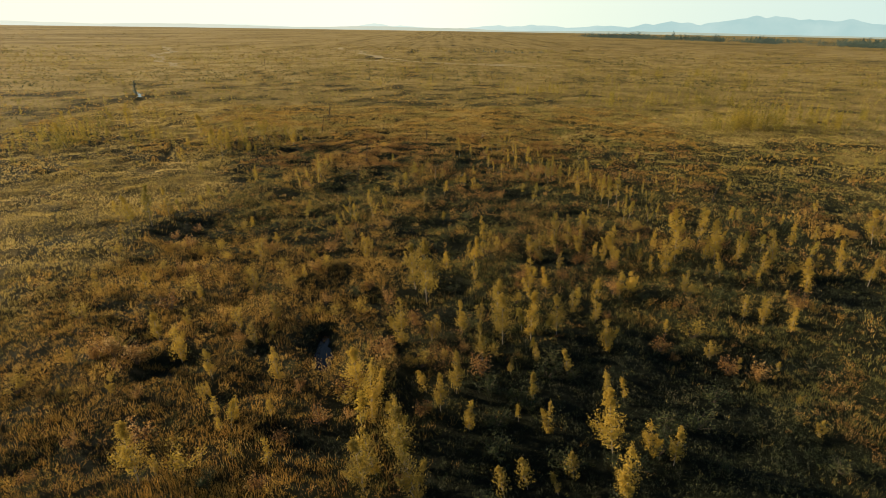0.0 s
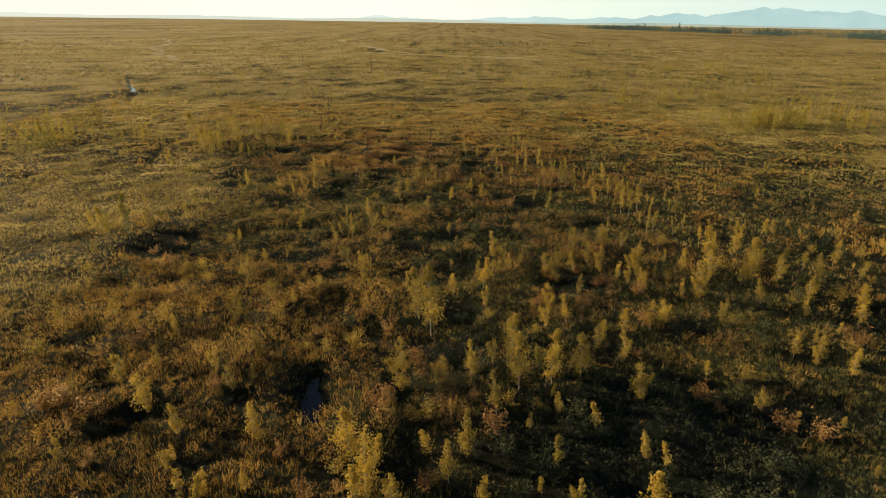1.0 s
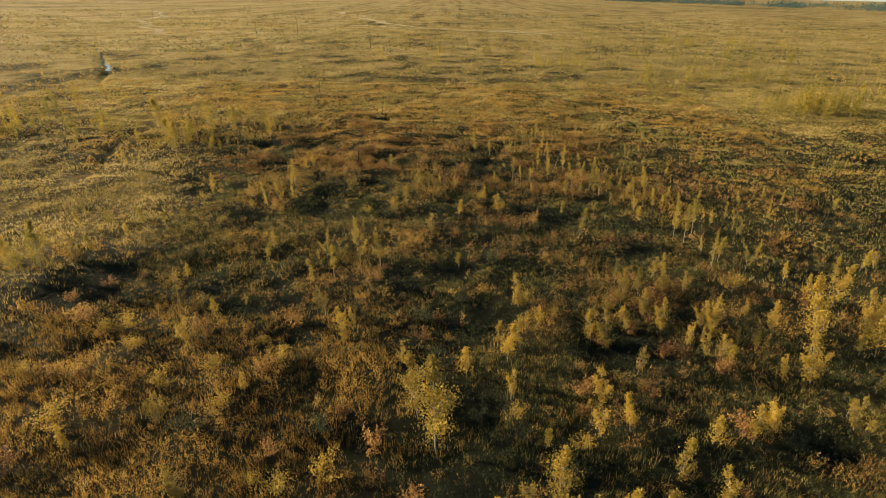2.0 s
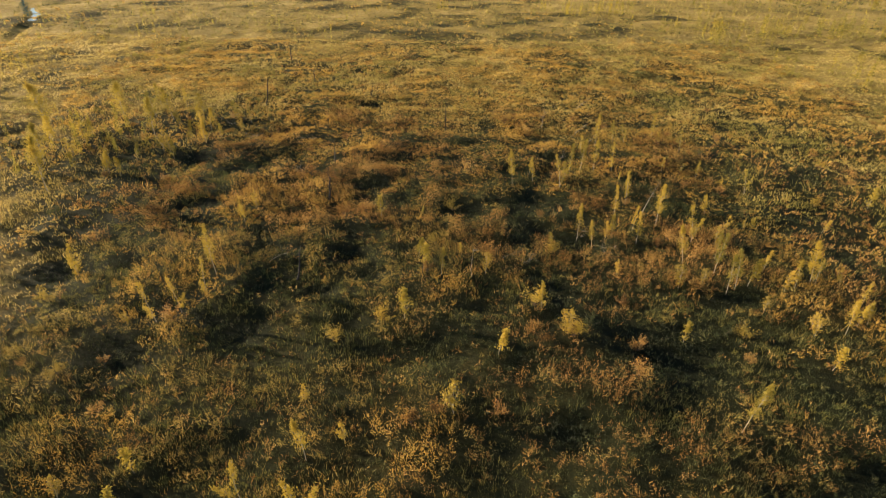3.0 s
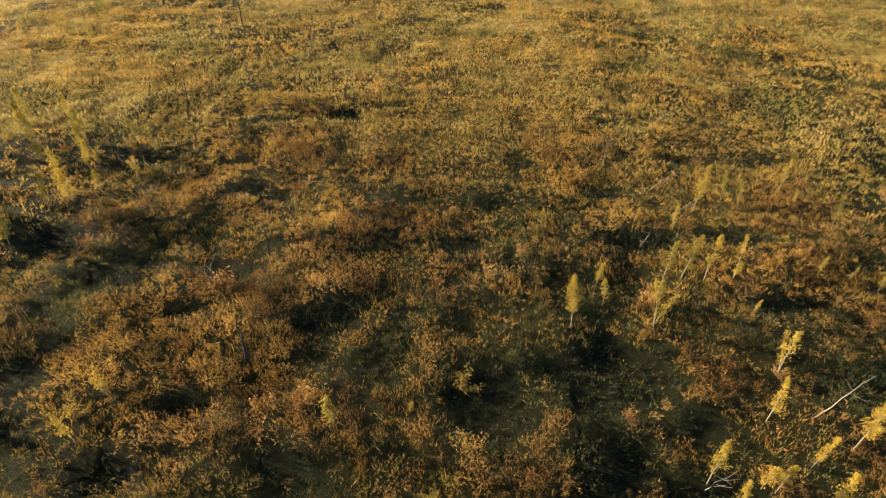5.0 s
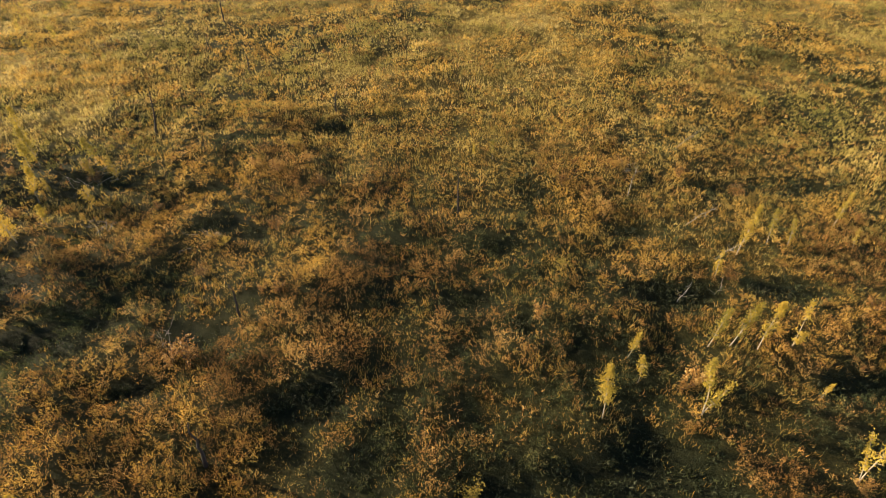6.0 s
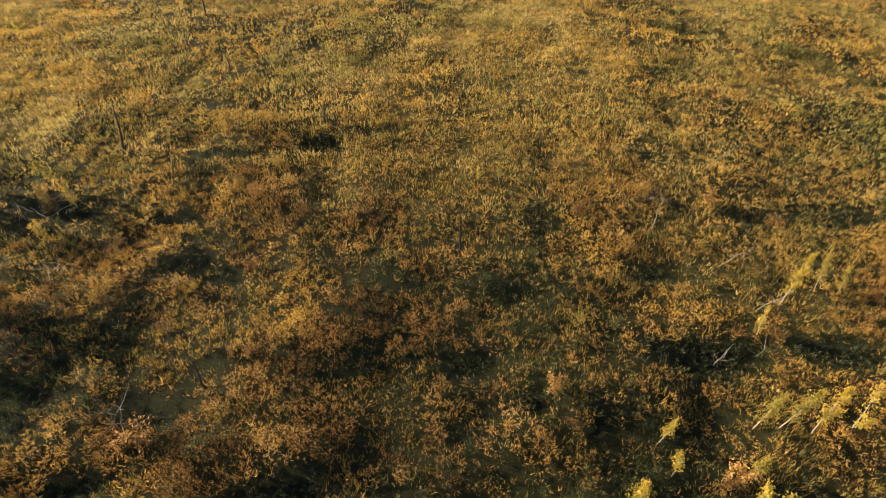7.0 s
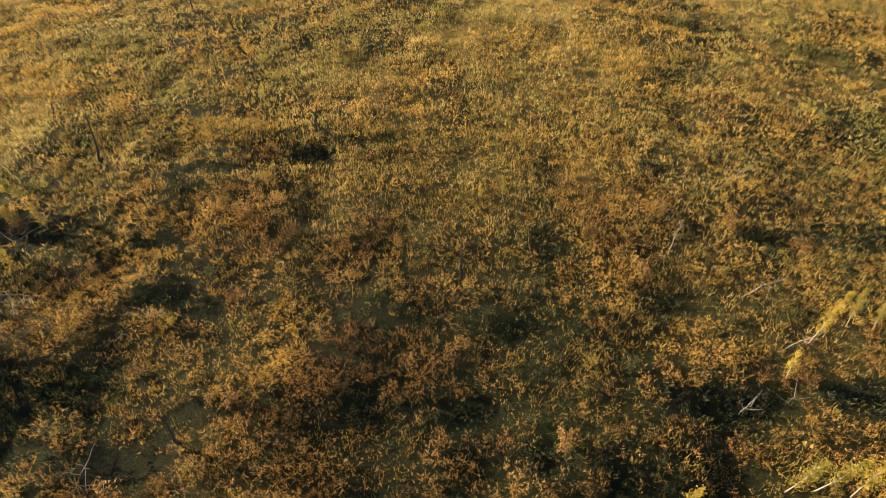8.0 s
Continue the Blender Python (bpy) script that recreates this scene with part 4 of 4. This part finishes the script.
# young birches in the plan: (x, y, height), grove by grove
POOL_GROVE = [(-1.1, 21.6, 3.8), (10, 21.9, 4.1), (3.5, 22, 2.1), (-4.1, 22.1, 3.6), (-16.4, 22.4, 4), (6.5, 22.5, 1.6), (4.9, 22.9, 2.2), (-3.6, 23.3, 3.3), (7.6, 23.7, 2), (13.6, 24.5, 2.7), (-2.1, 24.6, 4.2), (10.2, 25.1, 4.8), (12.8, 25.4, 2.5), (-2.7, 26, 3.5), (23.5, 26.9, 1.3), (6.7, 27, 2.4), (1.8, 27.4, 2.2), (-12.9, 27.6, 1.7), (-10.8, 27.9, 1.3), (-4.4, 28, 4.1), (-0, 29, 2.7), (-25.4, 29.5, 0.9), (23.9, 29.6, 0.9), (-21.9, 29.7, 1.6), (-5.4, 30, 4), (12.4, 30.2, 1.8), (6.3, 30.3, 2.1), (1.1, 30.8, 3.2), (11.5, 31.1, 1.9), (-1, 31.4, 1.9)]
HOLLOW_GROVE = [(-11.4, 31.8, 2.7), (-16.2, 31.9, 2.3), (-27.2, 33.4, 1.2), (9.3, 33.7, 2.2), (24.8, 33.8, 1), (22.2, 34.1, 1.2), (3.1, 34.3, 3.1), (-19.6, 34.5, 3.2), (7.2, 35.1, 1.6), (20.6, 35.5, 1.5), (-22.2, 36.6, 2.7), (13.1, 36.9, 3), (-3.2, 37.3, 4), (-0.8, 37.3, 2.3), (-13.5, 37.4, 1.4), (4.9, 37.5, 4.5), (7.2, 38, 4.3), (1.6, 38.1, 2.9), (-23.4, 38.4, 1.6), (9.4, 38.5, 3.6), (28.7, 38.7, 2.3), (-20.7, 38.8, 1.6), (4.6, 40.2, 4.2), (-13.9, 40.3, 2.4), (27.6, 40.7, 2.6), (13.3, 41, 2.7), (11.6, 42.4, 2.2), (-21.6, 43.4, 1.7), (31.2, 44.1, 1.2), (-1.4, 44.1, 6.1)]
BANK_GROVE = [(14.1, 44.7, 2.1), (-31.6, 44.7, 2.1), (16.3, 44.7, 2.6), (-27.6, 45.3, 1.8), (9.7, 45.4, 2.6), (17.8, 45.6, 2.3), (-17.7, 45.7, 2.3), (22.9, 46.1, 2.4), (-2.6, 46.4, 4.6), (34.7, 46.5, 3.8), (41.7, 48, 3), (8.8, 48, 2.7), (27.7, 49.2, 2.5), (32, 49.8, 2.8), (22.7, 50, 3.6), (0.4, 50.4, 2.2), (40.4, 50.5, 3.7), (39.2, 51.9, 1.9), (3.2, 51.9, 3.2), (28.8, 52.9, 4.8), (35.1, 53.1, 3.5), (2.7, 53.8, 2), (4.4, 53.9, 2.2), (25.1, 53.9, 5.5), (32, 54.2, 3.2), (10.6, 54.2, 3.3), (-8.3, 54.5, 3), (9.7, 55, 2.8), (18.6, 55.4, 3.7), (12.6, 56.2, 2.2)]
RISE_GROVE = [(23.4, 56.2, 2.4), (15.2, 56.3, 2.8), (-8, 56.5, 1.6), (30.8, 56.6, 3.6), (6.2, 56.6, 1.6), (-18.5, 56.6, 1.8), (18.4, 56.7, 2.4), (14.4, 58.1, 2.5), (40.1, 58.3, 2.8), (49.7, 58.6, 4.2), (4.8, 59.1, 3.3), (30, 59.6, 3.8), (13.2, 59.9, 3.5), (28.4, 60.4, 2.5), (17, 61, 3), (15, 61.3, 2.7), (31.6, 62.2, 3.6), (-38.1, 62.3, 3.9), (-35.7, 62.4, 5), (53.9, 62.5, 2.2), (28.1, 63.3, 2.2), (13.8, 63.7, 2.2), (-11.1, 64.2, 3.1), (18.3, 64.9, 2.3), (-41.5, 65.3, 2.3), (-7, 65.8, 3.4), (26.3, 66, 2.3), (23.4, 66.5, 3.6), (-9.2, 66.9, 3.1), (27.9, 67.6, 1.9)]
MIDDLE_GROVE = [(-12.3, 67.9, 2.7), (23.4, 69.1, 1.9), (-9.8, 70, 2.9), (-8.1, 71.2, 1.7), (22.8, 71.8, 4), (12.4, 72.4, 3.5), (22, 72.5, 4.1), (-38.9, 72.8, 2), (-30.7, 73.9, 1.4), (-33.1, 74, 2.1), (24.7, 74.4, 4.4), (28.9, 74.5, 1.7), (-37.6, 75.2, 1.7), (26.9, 75.3, 1.7), (22.1, 76, 1.4), (29.4, 77.3, 2.3), (34, 77.5, 2.8), (25, 79.1, 2.6), (-21.9, 80.1, 2.9), (22.5, 80.4, 2.9), (-20.8, 81.3, 2.7), (24.4, 81.3, 1.9), (3.3, 82.4, 2), (33.6, 82.7, 1.9), (38.8, 83, 1.8), (-19.8, 83.1, 2.9), (25.1, 83.1, 1.9), (36.4, 83.4, 1.6), (16.7, 84.7, 3.1), (21.5, 84.9, 2.4)]
SLOPE_GROVE = [(17.5, 85.1, 3.1), (-19.9, 85.3, 3.8), (25, 85.4, 1.7), (23.5, 85.7, 2.4), (-30.6, 85.9, 2.7), (-3.6, 86, 2.4), (-39.5, 86, 2.1), (23.4, 86.1, 3.6), (16.7, 86.9, 3.4), (20.6, 87.4, 2), (14.8, 88.3, 3.2), (17.4, 88.7, 2.4), (5.1, 90.4, 1.6), (18.4, 91.1, 1.8), (16.7, 91.5, 3.8), (12.3, 91.5, 2.9), (8.7, 91.6, 2.3), (10.4, 92.2, 2.3), (7.7, 92.6, 2.9), (-20.5, 93.3, 2.1), (12.4, 93.4, 2.3), (-45.7, 93.5, 2.9), (20.4, 94, 1.7), (14.7, 94.3, 3.9), (11.4, 95.6, 3), (-40.7, 98.4, 5.1), (13.3, 98.6, 3.3), (2.9, 101, 3.6), (25.5, 101.3, 2.7), (7.6, 101.4, 3.4)]
BEND_GROVE = [(-35.8, 102.2, 2), (13.5, 102.5, 1.2), (-37.3, 102.7, 2.4), (8.1, 103.2, 2.1), (5.2, 103.3, 2), (-49.4, 104.4, 2.6), (-45.1, 104.7, 4.4), (5, 104.7, 1.9), (22.3, 105.2, 1.8), (11.7, 105.4, 3.3), (9.2, 105.5, 3), (10.3, 105.5, 3.4), (13.6, 105.7, 3), (-74.8, 105.9, 4.6), (20.8, 106, 1.3), (19.1, 106.3, 1.6), (-32.8, 107.3, 2.1), (-47.2, 109.2, 3.4), (-81.6, 109.3, 3.4), (-35.6, 109.8, 1.4), (11.4, 110.8, 2), (-32.7, 111.4, 2.6), (22.6, 111.5, 2.5), (-31.3, 112.3, 4.1), (-37.4, 112.9, 4.7), (13.5, 112.9, 3.8), (-45.1, 113.5, 1.9), (21, 113.8, 1.4), (17.1, 113.9, 2.5), (15.8, 114, 2.6)]
GULLY_GROVE = [(-51.1, 115, 5.6), (-82.7, 115.3, 3.6), (-77, 115.8, 3.6), (20.9, 116, 2.7), (-32.3, 116.3, 2.7), (-42.5, 116.6, 1.7), (-36.7, 117.7, 2.1), (-44.4, 119.5, 4.4), (-38.5, 119.9, 4), (-40.9, 120.4, 3.4), (-34.9, 120.8, 3), (-2.6, 123.1, 1.3), (-1.2, 123.2, 1.6), (-41.9, 124.2, 3.1), (-39, 125.3, 2.5), (-48.2, 125.5, 2.8), (-76.9, 126.2, 5.1), (-75.1, 130.2, 5.9)]
GROVES = [POOL_GROVE, HOLLOW_GROVE, BANK_GROVE, RISE_GROVE, MIDDLE_GROVE, SLOPE_GROVE, BEND_GROVE, GULLY_GROVE]
SIZES = (1.9, 2.8, 4.2)


def birch_set(seed, kinds, mat, dense, leaf):
    """Birches of three heights; kinds: (crown half width by height, bend, bare stem, stems)."""
    return [[make_birch(seed + 10 * j + i, h, slim, int(dense * h * h * (slim / 0.18) ** 0.7) + 120, leaf, bend * h / 3, clear, mat, stems) for i, (slim, bend, clear, stems) in enumerate(kinds)] for j, h in enumerate(SIZES)]


BUSHY = birch_set(100, [(0.17, 0.15, 0.10, 2), (0.20, 0.1, 0.12, 1), (0.23, 0.2, 0.10, 3), (0.16, 0.3, 0.14, 1)], M_BRONZE, 125, 0.079)
SLENDER = birch_set(200, [(0.085, 0.12, 0.26, 1), (0.105, 0.25, 0.30, 1), (0.095, 0.4, 0.28, 2), (0.12, 0.05, 0.32, 1)], M_GOLD, 150, 0.056)
GOLDEN = birch_set(300, [(0.17, 0.2, 0.18, 2), (0.20, 0.1, 0.16, 1), (0.15, 0.35, 0.2, 1)], M_GOLD, 150, 0.066)
SAPLINGS = [make_birch(140 + i, 1.8, (0.19, 0.24, 0.16, 0.21)[i], 420, 0.078, (0.1, 0.2, 0.3, 0.05)[i], 0.2, M_BRONZE if i % 2 else M_GOLD, (1, 2, 1, 2)[i]) for i in range(4)]
for b in SAPLINGS:
    tagged(b, "small birch sapling with yellow leaves in the scrub", "tree", "birch saplings")
LABEL_TREE = "slender young birch with golden autumn leaves on the tundra"
for b in sum(BUSHY, []):
    tagged(b, "bushy young birch with golden autumn leaves in a damp grove", "tree", "young birches on the tundra")
for b in sum(GOLDEN, []):
    tagged(b, "bright golden young birch in a sunlit grove", "tree", "young birches on the tundra")
for b in sum(SLENDER, []):
    tagged(b, LABEL_TREE, "tree", "young birches on the tundra")
used = set()
dice = random.Random(5)
for grove in GROVES:
    for x, y, h in grove:
        size = 0 if h < 2.3 else 1 if h < 3.5 else 2
        put(dice.choice((BUSHY if y < 62 else GOLDEN if x < -26 else SLENDER)[size]), spot(x, y, dice.uniform(0, 360), 1.06 * h / SIZES[size], dice.uniform(-4, 4), dice.gauss(4, 4)), used)


# a lone dark spruce on the open meadow
spruce = make_birch(330, 4.8, 0.2, 900, 0.16, 0.1, 0.06, M_SPRUCE, 1, "spruce_tree")
tagged(spruce, "lone dark spruce standing on the open meadow", "tree")
spruce.matrix_basis = spot(-107.5, 194, 0, 1)


# saplings that fill the groves: (x, y, spread along x, spread along y, number, height)
STANDS = [(-3, 26, 3, 6, 4, 2.4), (-14, 24, 4, 5, 8, 2.0), (4, 34, 5, 6, 7, 2.2), (26, 52, 11, 8, 14, 2.2), (-38, 66, 5, 7, 8, 2.4), (20, 84, 6, 5, 6, 2.0), (-40, 108, 8, 5, 12, 2.4), (-32, 117, 4, 5, 8, 2.2)]
for sx, sy, ax, ay, count, h in STANDS:
    for i in range(count):
        x, y = sx + dice.gauss(0, 0.6) * ax, sy + dice.gauss(0, 0.6) * ay
        put(dice.choice(SAPLINGS), spot(x, y, dice.uniform(0, 360), h / 1.8 * dice.uniform(0.55, 1.2), dice.uniform(-6, 6)), used)

for i in range(70):
    y = dice.uniform(36, 100)
    x = dice.uniform(-24, 26 + 0.35 * y)
    put(dice.choice(SAPLINGS), spot(x, y, dice.uniform(0, 360), dice.uniform(0.55, 1.5), dice.uniform(-6, 6)), used)

# bushes
BUSHES = [make_bush(200, 1.3, 0.85, 500, M_BRONZE), make_bush(201, 1.0, 0.8, 500, M_RUST), make_bush(202, 1.2, 0.7, 500, M_RUST), make_bush(203, 0.9, 0.9, 500, M_OLIVE)]
for b, text in zip(BUSHES, ("golden birch bush", "rust red birch bush", "amber birch bush", "dark green willow bush")):
    tagged(b, text + " rising from the low scrub", "bush", "bushes on the tundra")
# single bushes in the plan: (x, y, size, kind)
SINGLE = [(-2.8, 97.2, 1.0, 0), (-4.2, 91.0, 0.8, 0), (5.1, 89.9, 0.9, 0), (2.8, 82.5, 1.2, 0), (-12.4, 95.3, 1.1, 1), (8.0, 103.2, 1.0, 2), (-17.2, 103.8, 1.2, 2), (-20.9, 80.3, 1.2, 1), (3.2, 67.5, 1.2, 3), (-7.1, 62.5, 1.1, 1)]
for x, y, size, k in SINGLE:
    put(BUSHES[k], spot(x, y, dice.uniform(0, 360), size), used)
for i in range(150):
    y = dice.uniform(19, 62)
    x = -2 + dice.uniform(-1, 1) * (22 + 0.5 * (y - 18))
    if float(water_gap(np.array([x]), np.array([y]))[0]) > 0.6:
        # Darker bushes where the grove's shade is painted.
        put(BUSHES[3 if float(grove_shade(np.array([x]), np.array([y]))[0]) > 0.5 else dice.choice((0, 0, 1, 2, 2, 3))], spot(x, y, dice.uniform(0, 360), dice.uniform(0.7, 1.5)), used)
for i in range(130):
    y = dice.uniform(60, 128)
    x = -2 + dice.uniform(-1, 1) * min(20 + 0.6 * (y - 18), 40)
    if float(shrub_cover(np.array([x]), np.array([y]))[0]) > 0.42 and float(water_gap(np.array([x]), np.array([y]))[0]) > 0.8:
        put(BUSHES[dice.choice((0, 1, 1, 2, 2, 3))], spot(x, y, dice.uniform(0, 360), dice.uniform(0.5, 1.0)), used)

# dead trees: (x, y, height, lean)
CHARRED = [(-28.3, 125.8, 4.1, 0.7), (-24.6, 138.5, 2.2, 0.2), (-30.8, 144.4, 1.8, 0.1), (-14.6, 130.6, 2.6, 0.3), (-31.8, 152.4, 3.6, 0.1), (-34.3, 131.0, 1.6, 0.6), (-14.2, 98.3, 3.5, 0.1), (-14.1, 85.5, 3.0, 0.6), (-3.8, 116.3, 3.4, 0.0),
           (44.8, 105.5, 3.4, 0.1), (54.2, 99.1, 3.4, 0.2), (39.0, 75.6, 3.0, 0.7), (-15.2, 106.2, 3.0, 0.0), (-35.8, 268.5, 9.5, 0.1), (-84.6, 335.9, 9.0, 0.1), (-98.2, 310.0, 10.0, 0.2)]
for i, (x, y, h, lean) in enumerate(CHARRED):
    s = make_snag(300 + i, h, lean, M_CHAR, 3 if h > 2.2 else 1, "dead_snag")
    tagged(s, "charred dead trunk standing bare in the scrub", "dead tree", "charred trunks")
    s.matrix_basis = spot(x, y, dice.uniform(-40, 40), 1)
BLEACHED = [(13.7, 95.9, 3.6, 1.2), (7.5, 92.4, 1.6, 0.8), (13.2, 125.6, 2.2, 2.6), (8.2, 119.1, 2.6, 0.3), (11.3, 115.9, 2.0, 1.8), (8.8, 109.0, 1.5, 0.8), (10.8, 109.5, 0.7, 0.9), (-1.4, 86.1, 2.6, 0.1), (0.9, 88.9, 0.5, 2.0), (-16.9, 87.3, 0.6, 1.6), (12.0, 112.5, 1.9, 1.3)]
for i, (x, y, h, lean) in enumerate(BLEACHED):
    s = make_snag(340 + i, h, lean, M_DEAD, 5, "dead_birch")
    tagged(s, "bleached grey dead birch leaning over the scrub", "dead tree", "bleached dead birches")
    s.matrix_basis = spot(x, y, dice.uniform(-10, 40), 1)


# ---- fallen branches ----
def make_brush(seed, sticks, reach):
    rng = np.random.default_rng(seed)
    tubes = []
    for i in range(sticks):
        a = np.r_[rng.normal(size=2) * reach * 0.35, rng.uniform(0.15, 0.45)]
        b, n = rng.uniform(0, 2 * np.pi), reach * rng.uniform(0.5, 1.2)
        s = np.linspace(0, 1, 5)
        tubes.append(tube(a + np.c_[n * s * np.cos(b), n * s * np.sin(b), 0.4 * s + 0.1 * np.sin(4 * s + i)] + rng.normal(size=(5, 3)) * 0.04, 0.012 * (1 - 0.8 * s) + 0.002, 5))
    return tubes


for i, (x, y, reach, sticks) in enumerate([(-29.8, 118.8, 1.8, 12), (-26.3, 113.5, 1.5, 10), (-18.4, 104.8, 1.0, 10), (-19.4, 113.1, 1.2, 8), (8.8, 121.9, 1.0, 7), (3.0, 88.0, 0.9, 8), (9.5, 90.0, 0.9, 7)]):
    root = new("fallen_branches")
    for v, f in make_brush(400 + i, sticks, reach):
        part("branch", mesh_of("branch", v, f, M_DEAD, True), root)
    tagged(root, "tangle of grey fallen branches lying on the scrub", "branches", "fallen branches")
    root.matrix_basis = spot(x, y, 0, 1)


# ---- far saplings, thickets and the spruce line ----
def far_trees(name, rng, x, y, h, slim, leaves, leaf, mat, label):
    """Many small trees: narrow crowns of leaves over a thin stem."""
    n = len(x)
    u = rng.uniform(0.12, 1.0, (n, leaves))
    rad = slim * (1.05 - u) ** 0.7 * h[:, None] * np.sqrt(rng.uniform(0, 1, (n, leaves)))
    az = rng.uniform(0, 2 * np.pi, (n, leaves))
    c = np.stack([x[:, None] + rad * np.cos(az), y[:, None] + rad * np.sin(az), ground_z(x, y)[:, None] + u * h[:, None]], -1)
    up = np.broadcast_to(np.array([0.0, 0.0, 1.0]), (n * leaves, 3))
    v = sprig_tris(rng, c.reshape(-1, 3), up, (1.35 * leaf * h[:, None] * rng.uniform(0.6, 1.3, (n, leaves))).ravel(), 0.9)
    tagged(new(name, mesh_of(name, v, np.arange(len(v)).reshape(-1, 3), mat)), label, "trees", kind="stuff")


def build_far():
    rng = np.random.default_rng(77)
    xs, ys, hs = [], [], []
    # stands of saplings: centre, half extents, number, height
    for cx, cy, ax, ay, n, h in [(87, 142, 16, 7, 150, 5.6), (69, 140, 15, 6, 90, 4.6), (70, 186, 34, 9, 150, 4.6), (33, 217, 18, 7, 70, 4.4), (140, 305, 60, 20, 160, 4.6), (190, 255, 26, 14, 70, 4.6), (110, 240, 60, 16, 90, 4.4), (120, 148, 18, 7, 40, 4.0),
                                 (-76, 112, 15, 8, 120, 3.9), (-84, 122, 12, 6, 50, 4.0), (-40, 109, 13, 6, 46, 3.2), (-60, 150, 30, 18, 50, 3.0), (-10, 250, 60, 40, 90, 3.4), (70, 95, 20, 22, 30, 2.6), (-120, 226, 40, 14, 60, 3.4), (-30, 303, 50, 16, 90, 4.0)]:
        k = max(3, n // 7)
        pick = rng.integers(0, k, n)
        loose = rng.uniform(0.5, 3.2, k)[pick]
        xs.append((cx + rng.normal(size=k) * ax * 0.55)[pick] + rng.normal(size=n) * loose)
        ys.append((cy + rng.normal(size=k) * ay * 0.55)[pick] + rng.normal(size=n) * loose)
        hs.append(h * rng.uniform(0.35, 1.2, n) * rng.uniform(0.7, 1.1, k)[pick])
    far_trees("far_grove_saplings", rng, np.concatenate(xs), np.concatenate(ys), np.concatenate(hs), 0.115, 60, 0.058, M_GOLD, "golden poplar saplings in far stands")
    x, y = scatter(rng, -420, 450, 90, 620, 0.017)
    keep = (vnoise(x, y, 45, 51) > 0.52) & (np.abs(x) < 40 + 0.9 * y) & ((np.abs(x + 4) > 36) | (y > 165))
    x, y = x[keep], y[keep]
    far_trees("far_saplings", rng, x, y, rng.uniform(1.4, 4.2, len(x)), 0.10, 26, 0.075, M_FAR_GOLD, "golden saplings scattered over the middle distance")
    # dark spruce forest, its edge nearing from the far plain
    u = rng.uniform(0, 1, 13000) ** 0.7
    fx, fy = 476 + 330 * u, 2036 - 1100 * u
    deep = rng.exponential(110, len(u))
    fx, fy = fx + deep * 0.75 + rng.normal(size=len(u)) * 25, fy + deep * 0.65 + rng.normal(size=len(u)) * 25
    stand = vnoise(fx, fy, 38, 61) * 0.5 + vnoise(fx, fy, 150, 63) * 0.5
    keep = stand > rng.uniform(0.38, 0.60, len(fx))
    u, fx, fy, stand = u[keep], fx[keep], fy[keep], stand[keep]
    far_trees("spruce_forest", rng, fx, fy, rng.gamma(5.0, 0.9, len(u)) * (0.4 + 1.4 * stand) + 1.5, 0.24, 9, 0.23, M_SPRUCE, "dark spruce forest on the far edge of the plain")
    bx, by = rng.normal(size=70) * 26 + 60, 595 + rng.normal(size=70) * 14
    far_trees("dark_thicket", rng, bx, by, rng.uniform(0.8, 2.8, 70), 0.34, 20, 0.24, M_SPRUCE, "dark thicket on the open plain")


build_far()
